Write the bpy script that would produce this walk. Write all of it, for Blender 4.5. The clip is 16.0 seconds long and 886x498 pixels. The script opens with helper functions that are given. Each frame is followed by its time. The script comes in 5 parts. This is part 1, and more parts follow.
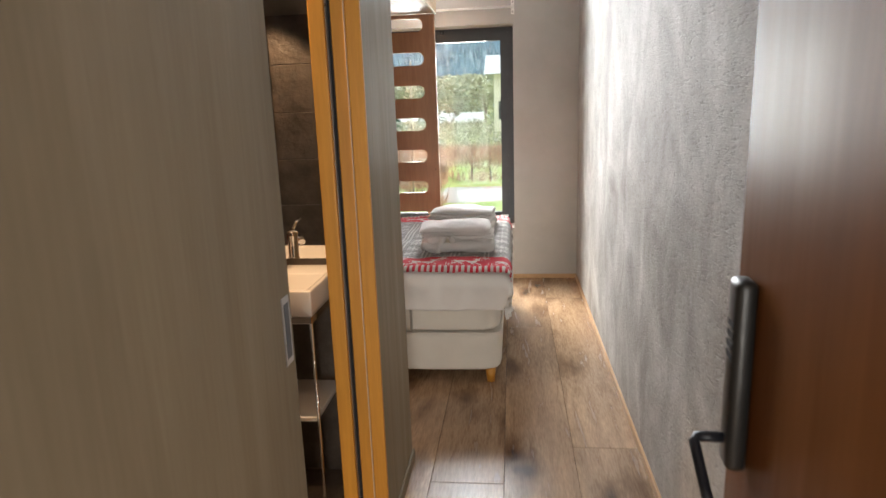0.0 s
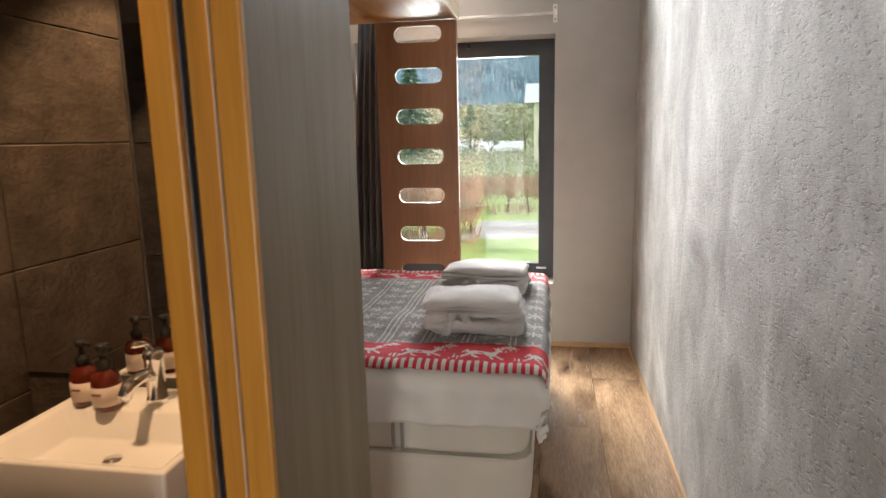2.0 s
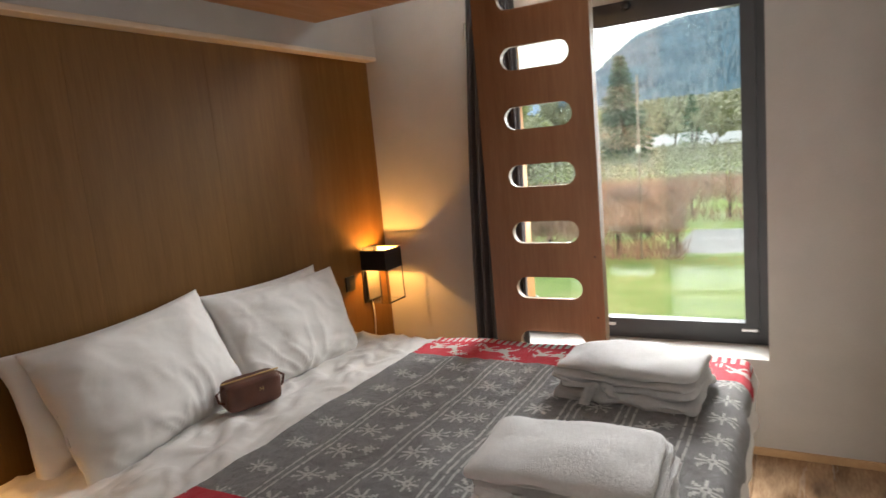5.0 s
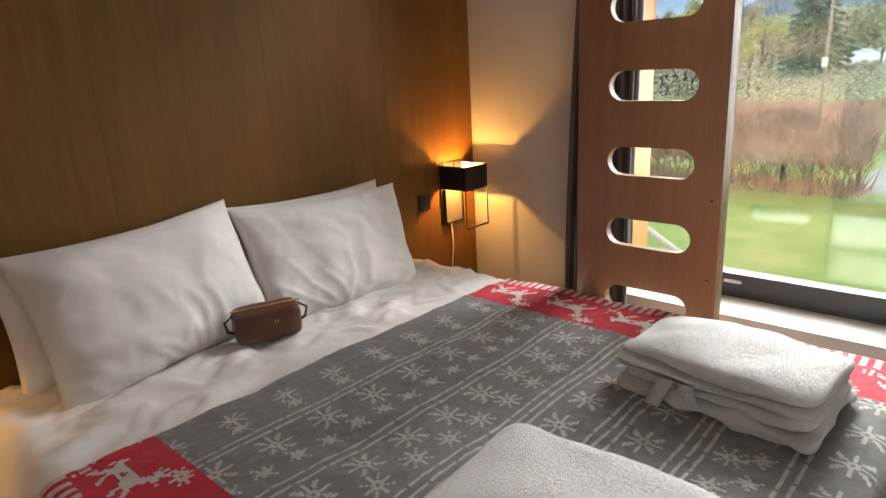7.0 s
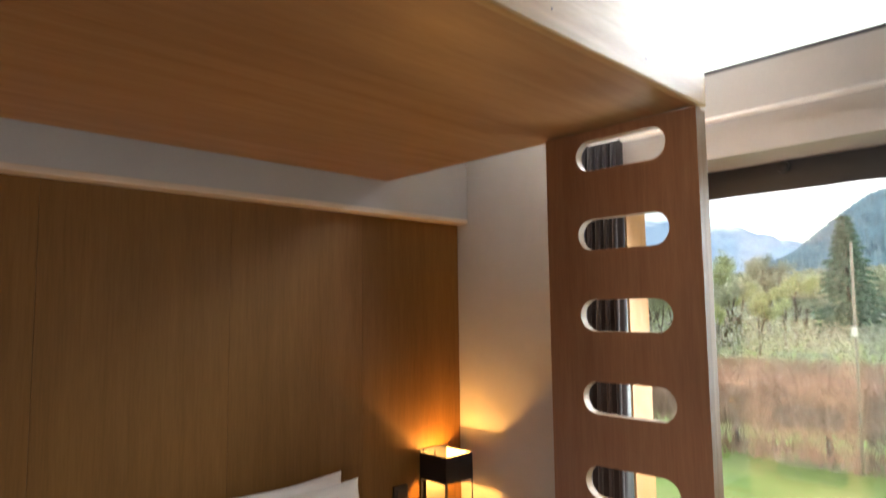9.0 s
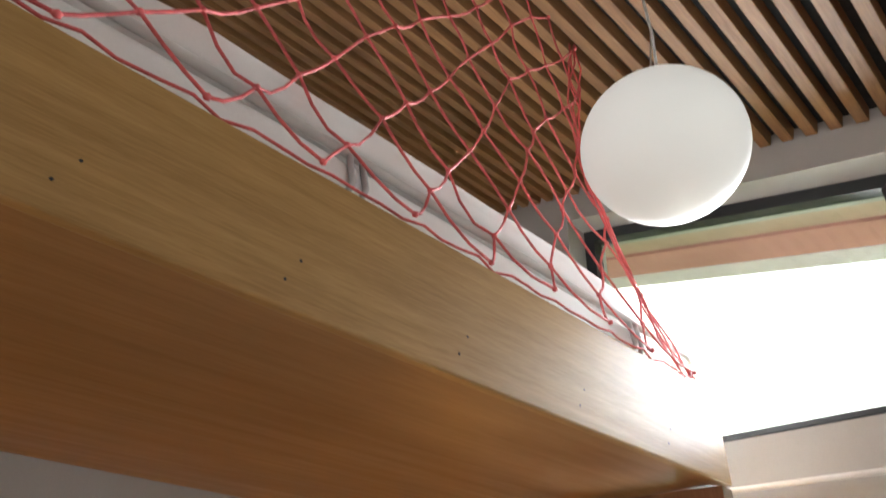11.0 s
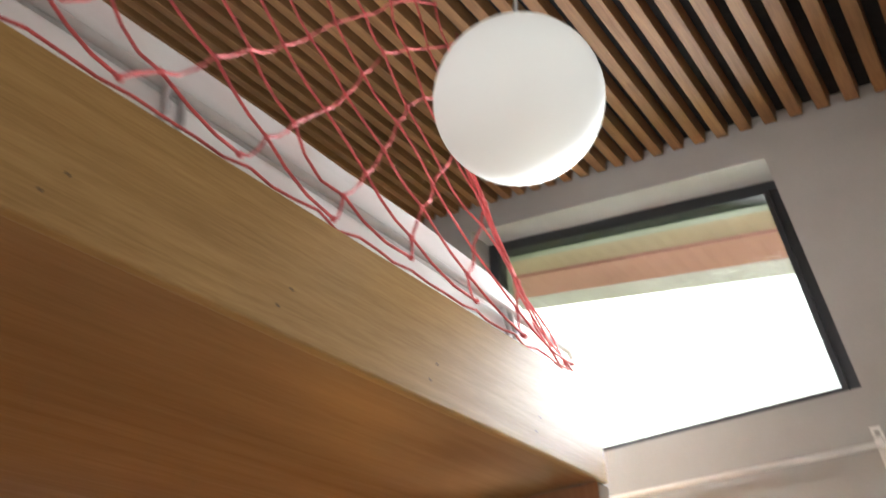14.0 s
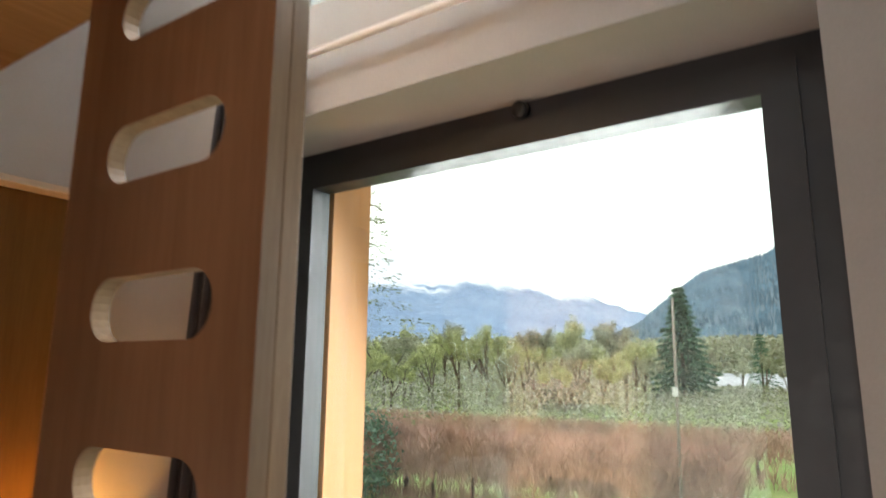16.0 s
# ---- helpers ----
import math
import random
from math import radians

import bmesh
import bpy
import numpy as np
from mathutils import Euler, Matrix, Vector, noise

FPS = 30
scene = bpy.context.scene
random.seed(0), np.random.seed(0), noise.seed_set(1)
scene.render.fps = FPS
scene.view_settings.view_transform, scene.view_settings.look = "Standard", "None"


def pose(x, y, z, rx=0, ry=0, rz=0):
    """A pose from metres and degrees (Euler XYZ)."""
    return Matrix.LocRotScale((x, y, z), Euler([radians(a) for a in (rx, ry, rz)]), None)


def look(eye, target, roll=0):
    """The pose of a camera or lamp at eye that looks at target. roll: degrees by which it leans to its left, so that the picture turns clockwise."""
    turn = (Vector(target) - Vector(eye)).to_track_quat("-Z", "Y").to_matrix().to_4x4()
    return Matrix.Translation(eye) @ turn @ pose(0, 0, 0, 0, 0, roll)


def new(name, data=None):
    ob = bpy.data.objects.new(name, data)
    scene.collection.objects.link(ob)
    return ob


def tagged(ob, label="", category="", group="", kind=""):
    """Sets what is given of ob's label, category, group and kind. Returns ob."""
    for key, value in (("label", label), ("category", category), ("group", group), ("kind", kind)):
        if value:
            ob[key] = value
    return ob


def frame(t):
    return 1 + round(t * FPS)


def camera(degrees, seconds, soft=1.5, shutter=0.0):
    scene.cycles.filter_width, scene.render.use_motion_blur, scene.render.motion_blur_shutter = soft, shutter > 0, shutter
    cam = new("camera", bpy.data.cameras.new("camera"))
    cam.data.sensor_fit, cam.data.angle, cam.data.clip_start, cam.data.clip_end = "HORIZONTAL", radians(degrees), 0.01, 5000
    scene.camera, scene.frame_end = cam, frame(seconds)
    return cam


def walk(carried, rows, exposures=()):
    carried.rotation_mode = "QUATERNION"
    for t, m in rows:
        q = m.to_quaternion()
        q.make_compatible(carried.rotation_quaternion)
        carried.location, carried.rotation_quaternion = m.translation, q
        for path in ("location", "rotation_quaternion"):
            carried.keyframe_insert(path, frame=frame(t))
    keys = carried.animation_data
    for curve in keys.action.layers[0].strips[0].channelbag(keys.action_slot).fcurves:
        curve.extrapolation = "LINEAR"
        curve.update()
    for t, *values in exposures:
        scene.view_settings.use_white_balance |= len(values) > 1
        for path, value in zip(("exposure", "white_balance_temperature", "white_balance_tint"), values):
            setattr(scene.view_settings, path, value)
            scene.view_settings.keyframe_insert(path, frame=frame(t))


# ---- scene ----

cam = camera(70.1, 16.0, 1.5, 0.4)
PATH = [
    (0, (-0.056, 0.452, 1.454), (-0.278, 2.391, 1.018), -2.0),
    (0.5, (-0.086, 0.747, 1.436), (-0.314, 2.692, 1.027), -2.2),
    (1, (-0.082, 0.989, 1.442), (-0.325, 2.934, 1.044), -2.6),
    (1.5, (-0.047, 1.225, 1.443), (-0.362, 3.17, 1.098), -1.1),
    (2, (-0.057, 1.467, 1.449), (-0.396, 3.407, 1.101), -1.3),
    (2.5, (-0.034, 1.726, 1.436), (-0.315, 3.676, 1.091), -2.3),
    (3, (0.011, 1.972, 1.445), (-0.28, 3.92, 1.098), -2.1),
    (3.5, (0.004, 2.215, 1.453), (-0.305, 4.161, 1.107), -1.9),
    (4, (0.035, 2.437, 1.464), (-0.433, 4.354, 1.14), -3.2),
    (4.5, (0.078, 2.632, 1.479), (-0.676, 4.459, 1.173), -4.5),
    (5, (0.056, 2.796, 1.466), (-0.918, 4.517, 1.164), -5.3),
    (7.5, (0.031, 3.485, 1.42), (-1.326, 4.844, 0.862), -3.9),
    (8, (0.046, 3.599, 1.488), (-1.361, 4.992, 1.204), -2.8),
    (8.5, (0.058, 3.637, 1.535), (-1.36, 5.047, 1.471), -1.7),
    (9, (0.081, 3.646, 1.605), (-1.349, 5.033, 1.787), -0.7),
    (9.5, (0.103, 3.586, 1.653), (-1.3, 4.943, 2.09), 0.1),
    (10, (0.122, 3.566, 1.694), (-1.242, 4.863, 2.369), 0.6),
    (12.5, (0.211, 3.414, 1.719), (-0.906, 4.382, 3.067), 4.8),
    (13, (0.231, 3.487, 1.686), (-0.886, 4.456, 3.032), 4.3),
    (13.5, (0.227, 3.601, 1.661), (-0.887, 4.634, 2.961), 3.1),
    (14, (0.158, 3.768, 1.641), (-0.894, 4.978, 2.836), -0.0),
    (14.5, (0.078, 3.980, 1.618), (-0.811, 5.452, 2.640), -4.2),
    (15, (0.063, 4.228, 1.602), (-0.876, 5.808, 2.389), -0.3),
    (15.5, (0.012, 4.504, 1.557), (-1.032, 6.134, 2.058), 0.3),
    (16, (-0.026, 4.756, 1.495), (-1.125, 6.384, 1.866), 0.4),
]
EXPOSURES = [(0.0, 0.6), (0.5, 0.48), (1.5, 0.42), (2.5, 0.35), (4.0, 0.27), (5.0, 0.2), (7.5, 0.25), (9.0, 0.29), (9.5, 0.33), (10.0, 0.25), (12.5, 0.6), (14.0, 0.42), (15.5, 0.05), (16.0, 0.0)]
walk(cam, [(t, look(eye, target, roll)) for t, eye, target, roll in PATH], EXPOSURES)

# ---- world and light ----
world = bpy.data.worlds.new("sky")
scene.world = world
world.use_nodes = True
wn = world.node_tree.nodes
wl = world.node_tree.links
wn.clear()
sky = wn.new("ShaderNodeTexSky")
sky.sky_type = 'NISHITA'
sky.sun_disc = False
sky.sun_elevation = radians(38)
sky.sun_rotation = radians(-35)
sky.air_density = 1.0
sky.dust_density = 7.0
sky.ozone_density = 0.6
cloud = wn.new("ShaderNodeMixRGB")
cloud.inputs[0].default_value = 0.8
cloud.inputs[2].default_value = (13.5, 13.8, 14.2, 1)
bgd = wn.new("ShaderNodeBackground")
bgd.inputs[1].default_value = 0.15
wo = wn.new("ShaderNodeOutputWorld")
wl.new(sky.outputs[0], cloud.inputs[1])
wl.new(cloud.outputs[0], bgd.inputs[0])
wl.new(bgd.outputs[0], wo.inputs[0])


def lamp_at(name, kind, m, energy, colour, size=0.1, size_y=None, spread=None, angle=None):
    d = bpy.data.lights.new(name, kind)
    d.energy, d.color = energy, colour
    if kind == 'AREA':
        d.shape = 'RECTANGLE'
        d.size, d.size_y = size, size_y or size
        if spread:
            d.spread = radians(spread)
    elif kind == 'SUN':
        d.angle = radians(angle or 0.5)
    else:
        d.shadow_soft_size = size
    if kind == 'SPOT':
        d.spot_size, d.spot_blend = radians(angle or 60), 0.35
    o = new(name, d)
    o.matrix_world = m
    return o


lamp_at("sun", 'SUN', look((0, 0, 20), (1.4, -2.2, 17.6)), 2.0, (1.0, 0.96, 0.9), angle=14)
# sky light in the two window openings
lamp_at("window_light", 'AREA', look((-0.71, 6.48, 1.52), (-0.66, 5.5, 0.99)), 66, (0.97, 0.97, 0.97), 0.86, 1.5, 122)
lamp_at("window_light", 'AREA', look((-0.71, 6.22, 2.80), (-0.62, 5.2, 2.40)), 60, (0.93, 0.96, 1.0), 1.1, 0.7, 112)
# ceiling spots of the hall and the bathroom
WARM = (1.0, 0.62, 0.3)
lamp_at("hall_light", 'AREA', look((0.0, 0.1, 2.38), (-0.02, 0.5, 0)), 1.8, (1.0, 0.92, 0.83), 0.3)
# added area lamp: corridor light inferred to come in at the open entrance door
lamp_at("corridor_light", 'AREA', look((0.12, -1.0, 0.9), (-0.4, 0.0, 0.8)), 36, (1.0, 0.95, 0.88), 0.5, 1.7)
lamp_at("bath_light", 'SPOT', look((-0.98, 2.3, 2.28), (-0.98, 2.32, 0)), 52, (1.0, 0.63, 0.34), 0.03, angle=84)
# second spot added to bring up the shower in the mirror; no fitting known
lamp_at("bath_light", 'SPOT', look((-1.6, 1.35, 2.28), (-1.65, 1.15, 0)), 38, (1.0, 0.66, 0.38), 0.04, angle=90)
# bulbs of the two bedside lamps
lamp_at("bedside_bulb", 'POINT', pose(-1.905, 5.58, 0.925), 8.5, (1.0, 0.46, 0.10), 0.008)
lamp_at("bedside_bulb", 'POINT', pose(-1.905, 3.25, 0.925), 6.5, (1.0, 0.5, 0.14), 0.02)

# ---- materials ----
def nodes_of(name):
    m = bpy.data.materials.new(name)
    m.use_nodes = True
    nt = m.node_tree
    return m, nt.nodes, nt.links, nt.nodes["Principled BSDF"]


def mapped(n, l, scale, rot=(0, 0, 0), seed=True):
    tc = n.new("ShaderNodeTexCoord")
    mp = n.new("ShaderNodeMapping")
    mp.inputs["Scale"].default_value = scale
    mp.inputs["Rotation"].default_value = rot
    l.new(tc.outputs["Object"], mp.inputs["Vector"])
    if seed:
        oi = n.new("ShaderNodeObjectInfo")
        mul = n.new("ShaderNodeMath")
        mul.operation = 'MULTIPLY'
        mul.inputs[1].default_value = 37.0
        l.new(oi.outputs["Random"], mul.inputs[0])
        l.new(mul.outputs[0], mp.inputs["Location"])
    return mp.outputs["Vector"]


def noise_tex(n, l, vec, scale, detail=6, rough=0.6, dist=0.0):
    t = n.new("ShaderNodeTexNoise")
    t.inputs["Scale"].default_value = scale
    t.inputs["Detail"].default_value = detail
    t.inputs["Roughness"].default_value = rough
    t.inputs["Distortion"].default_value = dist
    l.new(vec, t.inputs["Vector"])
    return t.outputs["Fac"]


def ramp(n, l, fac, stops):
    r = n.new("ShaderNodeValToRGB")
    e = r.color_ramp.elements
    while len(e) < len(stops):
        e.new(0.5)
    for i, (p, c) in enumerate(stops):
        e[i].position = p
        e[i].color = (*c, 1) if len(c) == 3 else c
    l.new(fac, r.inputs[0])
    return r.outputs[0]


def mixed(n, l, fac, a, b, mode='MIX'):
    x = n.new("ShaderNodeMixRGB")
    x.blend_type = mode
    for i, v in ((0, fac), (1, a), (2, b)):
        if isinstance(v, (int, float)):
            x.inputs[i].default_value = v
        elif isinstance(v, tuple):
            x.inputs[i].default_value = (*v, 1)
        else:
            l.new(v, x.inputs[i])
    return x.outputs[0]


def bumped(n, l, p, height, strength, distance=0.002):
    b = n.new("ShaderNodeBump")
    b.inputs["Strength"].default_value = strength
    b.inputs["Distance"].default_value = distance
    l.new(height, b.inputs["Height"])
    l.new(b.outputs[0], p.inputs["Normal"])


def plain(name, colour, rough=0.5, metal=0.0, vary=0.12, scale=9.0, bump=0.0, bump_scale=60.0, coat=0.0):
    """A paint, metal or plastic with slight tone and gloss variation."""
    m, n, l, p = nodes_of(name)
    v = mapped(n, l, (1, 1, 1))
    f = noise_tex(n, l, v, scale)
    lo = tuple(c * (1 - vary) for c in colour)
    hi = tuple(min(1, c * (1 + vary)) for c in colour)
    l.new(ramp(n, l, f, [(0.3, lo), (0.7, hi)]), p.inputs["Base Color"])
    r = ramp(n, l, noise_tex(n, l, v, scale * 3), [(0.3, (rough * 0.85,) * 3), (0.7, (min(1, rough * 1.15),) * 3)])
    l.new(r, p.inputs["Roughness"])
    p.inputs["Metallic"].default_value = metal
    p.inputs["Coat Weight"].default_value = coat
    if bump:
        bumped(n, l, p, noise_tex(n, l, v, bump_scale, 8), bump, 0.002 if bump_scale > 20 else 0.012)
    return m


def wood(name, dark, light, axis, rough=0.45, ring=1.0, bump=0.15, knots=0.0, stretch=0.06, blotch=0.35, spec=0.5):
    """Veneer or solid wood with the grain along one axis."""
    m, n, l, p = nodes_of(name)
    sc = [1, 1, 1]
    sc["xyz".index(axis)] = stretch
    v = mapped(n, l, tuple(sc))
    grain = noise_tex(n, l, v, 26 * ring, 8, 0.65, 0.6)
    fine = noise_tex(n, l, v, 210 * ring, 4, 0.6)
    sc2 = [1, 1, 1]
    sc2["xyz".index(axis)] = 0.3
    big = noise_tex(n, l, mapped(n, l, tuple(sc2)), 2.6, 3)
    mid = tuple((a + b) / 2 for a, b in zip(dark, light))
    c = ramp(n, l, grain, [(0.28, dark), (0.5, mid), (0.72, light)])
    c = mixed(n, l, 0.35, c, ramp(n, l, fine, [(0.35, dark), (0.65, light)]))
    c = mixed(n, l, blotch, c, ramp(n, l, big, [(0.3, (0.55, 0.55, 0.55)), (0.7, (1.25, 1.25, 1.25))]), 'MULTIPLY')
    if knots:
        vo = n.new("ShaderNodeTexVoronoi")
        vo.inputs["Scale"].default_value = 4.2
        vo.inputs["Randomness"].default_value = 1.0
        sc3 = [1, 1, 1]
        sc3["xyz".index(axis)] = 0.45
        vk = mapped(n, l, tuple(sc3))
        nv = n.new("ShaderNodeVectorMath")
        nv.operation = 'ADD'
        tn = n.new("ShaderNodeTexNoise")
        tn.inputs["Scale"].default_value = 9.0
        l.new(vk, tn.inputs["Vector"])
        sv = n.new("ShaderNodeVectorMath")
        sv.operation = 'SCALE'
        sv.inputs["Scale"].default_value = 0.12
        l.new(tn.outputs["Color"], sv.inputs[0])
        l.new(vk, nv.inputs[0])
        l.new(sv.outputs[0], nv.inputs[1])
        l.new(nv.outputs[0], vo.inputs["Vector"])
        k = ramp(n, l, vo.outputs["Distance"], [(0.07, (0.13, 0.10, 0.08)), (0.2, (0.55, 0.5, 0.46)), (0.4, (1, 1, 1))])
        c = mixed(n, l, knots, c, k, 'MULTIPLY')
    p.inputs["Specular IOR Level"].default_value = spec
    l.new(c, p.inputs["Base Color"])
    l.new(ramp(n, l, grain, [(0.3, (rough * 1.2,) * 3), (0.7, (rough * 0.85,) * 3)]), p.inputs["Roughness"])
    if bump:
        bumped(n, l, p, fine, bump, 0.001)
    return m


def concrete_paper(name):
    """Grey trowelled render: cloudy patches, upright trowel streaks and a coarse pitted grain."""
    m, n, l, p = nodes_of(name)
    v = mapped(n, l, (1, 0.42, 0.7), seed=False)
    vt = mapped(n, l, (1, 0.7, 0.42), (radians(-6), 0, 0), seed=False)
    v0 = mapped(n, l, (1, 0.5, 1.0), seed=False)
    big = noise_tex(n, l, v, 2.0, 6, 0.62, 0.5)
    streak = noise_tex(n, l, vt, 4.6, 6, 0.6, 0.9)
    grit = noise_tex(n, l, v0, 85.0, 6, 0.78, 0.3)
    fine = noise_tex(n, l, v0, 190.0, 4, 0.8)
    pits = ramp(n, l, noise_tex(n, l, v0, 85.0, 3, 0.6), [(0.36, (0.0, 0.0, 0.0)), (0.44, (1, 1, 1))])
    c = ramp(n, l, big, [(0.34, (0.25, 0.228, 0.203)), (0.5, (0.4, 0.382, 0.357)), (0.64, (0.58, 0.57, 0.55))])
    c = mixed(n, l, 0.4, c, ramp(n, l, streak, [(0.36, (0.19, 0.17, 0.15)), (0.52, (0.43, 0.412, 0.385)), (0.66, (0.7, 0.69, 0.665))]))
    c = mixed(n, l, 0.5, c, ramp(n, l, grit, [(0.34, (0.7, 0.68, 0.66)), (0.64, (1.2, 1.2, 1.2))]), 'MULTIPLY')
    c = mixed(n, l, 0.3, c, ramp(n, l, fine, [(0.34, (0.6, 0.6, 0.6)), (0.62, (1.25, 1.25, 1.25))]), 'MULTIPLY')
    c = mixed(n, l, 0.10, c, pits, 'MULTIPLY')
    l.new(c, p.inputs["Base Color"])
    p.inputs["Roughness"].default_value = 0.75
    h = mixed(n, l, 0.45, grit, fine)
    h = mixed(n, l, 0.4, h, pits)
    bumped(n, l, p, h, 0.9, 0.005)
    return m


def plaster(name, colour, bump=0.25):
    m, n, l, p = nodes_of(name)
    v = mapped(n, l, (1, 1, 1), seed=False)
    a = noise_tex(n, l, v, 1.6, 4)
    b = noise_tex(n, l, v, 240.0, 5, 0.7)
    lo = tuple(c * 0.86 for c in colour)
    hi = tuple(c * 1.06 for c in colour)
    c = ramp(n, l, a, [(0.3, lo), (0.7, hi)])
    c = mixed(n, l, 0.2, c, ramp(n, l, b, [(0.3, (0.7, 0.7, 0.7)), (0.7, (1.1, 1.1, 1.1))]), 'MULTIPLY')
    l.new(c, p.inputs["Base Color"])
    p.inputs["Roughness"].default_value = 0.8
    bumped(n, l, p, b, bump, 0.0015)
    return m


def cloth(name, colour, fuzz=300.0, bump=0.3, fold=7.0, vary=0.08, distance=0.002, sheen=0.15, crease=0.0):
    m, n, l, p = nodes_of(name)
    v = mapped(n, l, (1, 1, 1))
    a = noise_tex(n, l, v, fold, 5, 0.55, 0.4)
    b = noise_tex(n, l, v, fuzz, 4, 0.8)
    c = ramp(n, l, a, [(0.3, tuple(x * (1 - vary) for x in colour)), (0.7, tuple(min(1, x * (1 + vary)) for x in colour))])
    c = mixed(n, l, 0.3, c, ramp(n, l, b, [(0.3, (0.75, 0.75, 0.75)), (0.7, (1.1, 1.1, 1.1))]), 'MULTIPLY')
    l.new(c, p.inputs["Base Color"])
    p.inputs["Roughness"].default_value = 0.92
    p.inputs["Sheen Weight"].default_value = sheen
    bumped(n, l, p, b, bump, distance)
    if crease:
        first = p.inputs["Normal"].links[0].from_node
        cr = noise_tex(n, l, mapped(n, l, (1.0, 0.55, 0.75)), 6.5, 3, 0.5, 1.6)
        ab = n.new("ShaderNodeMath")
        ab.operation = 'PINGPONG'
        ab.inputs[1].default_value = 0.13
        l.new(cr, ab.inputs[0])
        cb = n.new("ShaderNodeBump")
        cb.inputs["Strength"].default_value = crease
        cb.inputs["Distance"].default_value = 0.06
        l.new(ab.outputs[0], cb.inputs["Height"])
        l.new(cb.outputs[0], first.inputs["Normal"])
    return m


def glass_pane(name):
    m, n, l, p = nodes_of(name)
    n.remove(p)
    tr = n.new("ShaderNodeBsdfTransparent")
    tr.inputs[0].default_value = (0.95, 0.97, 0.96, 1)
    gl = n.new("ShaderNodeBsdfGlossy")
    gl.inputs["Roughness"].default_value = 0.004
    lw = n.new("ShaderNodeLayerWeight")
    lw.inputs["Blend"].default_value = 0.5
    fr = n.new("ShaderNodeMath")
    fr.operation = 'POWER'
    fr.inputs[1].default_value = 5.0
    l.new(lw.outputs["Facing"], fr.inputs[0])
    ad = n.new("ShaderNodeMath")
    ad.operation = 'MULTIPLY_ADD'
    ad.inputs[1].default_value = 0.9
    ad.inputs[2].default_value = 0.045
    l.new(fr.outputs[0], ad.inputs[0])
    fr = ad
    mx = n.new("ShaderNodeMixShader")
    l.new(fr.outputs[0], mx.inputs[0])
    l.new(tr.outputs[0], mx.inputs[1])
    l.new(gl.outputs[0], mx.inputs[2])
    l.new(mx.outputs[0], n["Material Output"].inputs[0])
    return m


def glow(name, colour, strength):
    m, n, l, p = nodes_of(name)
    p.inputs["Base Color"].default_value = (*colour, 1)
    p.inputs["Emission Color"].default_value = (*colour, 1)
    p.inputs["Emission Strength"].default_value = strength
    return m


M_CONCRETE = concrete_paper("concrete_wall_covering")
M_PLASTER = plaster("pale_grey_plaster", (0.45, 0.43, 0.40))
M_WHITE = plaster("white_paint", (0.62, 0.605, 0.585), 0.12)
M_OAK = wood("oak_veneer", (0.13, 0.058, 0.0115), (0.196, 0.094, 0.021), 'z', 0.5, 0.8, 0.06, blotch=0.28, spec=0.25)
M_OAK_Y = wood("oak_veneer_lengthwise", (0.245, 0.122, 0.042), (0.35, 0.188, 0.075), 'y', 0.42, 0.9, 0.1, spec=0.3)
M_BOARD = wood("pale_oak_board", (0.255, 0.138, 0.042), (0.44, 0.265, 0.098), 'y', 0.42, 1.3, 0.15, spec=0.3)
M_LADDER = wood("reddish_oak_veneer", (0.235, 0.1, 0.043), (0.345, 0.163, 0.076), 'z', 0.42, 0.9, 0.1)
M_EDGE = wood("plywood_edge", (0.14, 0.085, 0.04), (0.23, 0.15, 0.08), 'z', 0.5, 2.0, 0.1, spec=0.25)
M_TRIM = wood("pale_birch_trim", (0.56, 0.43, 0.31), (0.7, 0.57, 0.43), 'y', 0.55, 1.0, 0.05)
M_GREYWOOD = wood("grey_wood_laminate", (0.205, 0.16, 0.1), (0.265, 0.212, 0.142), 'z', 0.5, 0.5, 0.08, spec=0.3)
M_PINE = wood("honey_pine", (0.45, 0.19, 0.022), (0.62, 0.29, 0.042), 'z', 0.4, 0.6, 0.1, blotch=0.25)
M_DOOR = wood("red_brown_door_veneer", (0.13, 0.047, 0.013), (0.185, 0.072, 0.022), 'z', 0.38, 0.6, 0.05, blotch=0.2, spec=0.05)
M_FLOOR = wood("smoked_oak_plank", (0.19, 0.105, 0.055), (0.58, 0.395, 0.24), 'y', 0.24, 0.7, 0.3, knots=0.95, stretch=0.12, blotch=0.75)
M_SKIRT = wood("oak_skirting", (0.42, 0.25, 0.12), (0.56, 0.36, 0.19), 'y', 0.45)
M_SLAT = wood("larch_slat", (0.155, 0.066, 0.022), (0.32, 0.16, 0.06), 'y', 0.5, 1.0, 0.2, knots=0.3)
M_BLACKFELT = plain("black_felt", (0.012, 0.012, 0.013), 0.95)
M_BLACK = plain("black_metal", (0.012, 0.013, 0.018), 0.4, 0.2)
M_FRAME = plain("anthracite_window_frame", (0.03, 0.032, 0.036), 0.42, 0.1)
M_PLASTIC = plain("black_plastic", (0.018, 0.018, 0.018), 0.35)
M_CHROME = plain("chrome", (0.85, 0.85, 0.86), 0.07, 1.0, vary=0.02)
M_STEEL = plain("brushed_steel", (0.55, 0.55, 0.56), 0.32, 1.0)
M_CERAMIC = plain("white_ceramic", (0.82, 0.8, 0.77), 0.12, vary=0.02, coat=0.4)
M_TILE = plain("brown_slate_tile", (0.088, 0.068, 0.053), 0.45, vary=0.4, scale=9, bump=1.0, bump_scale=14)
M_GROUT = plain("grey_brown_grout", (0.24, 0.2, 0.17), 0.9)
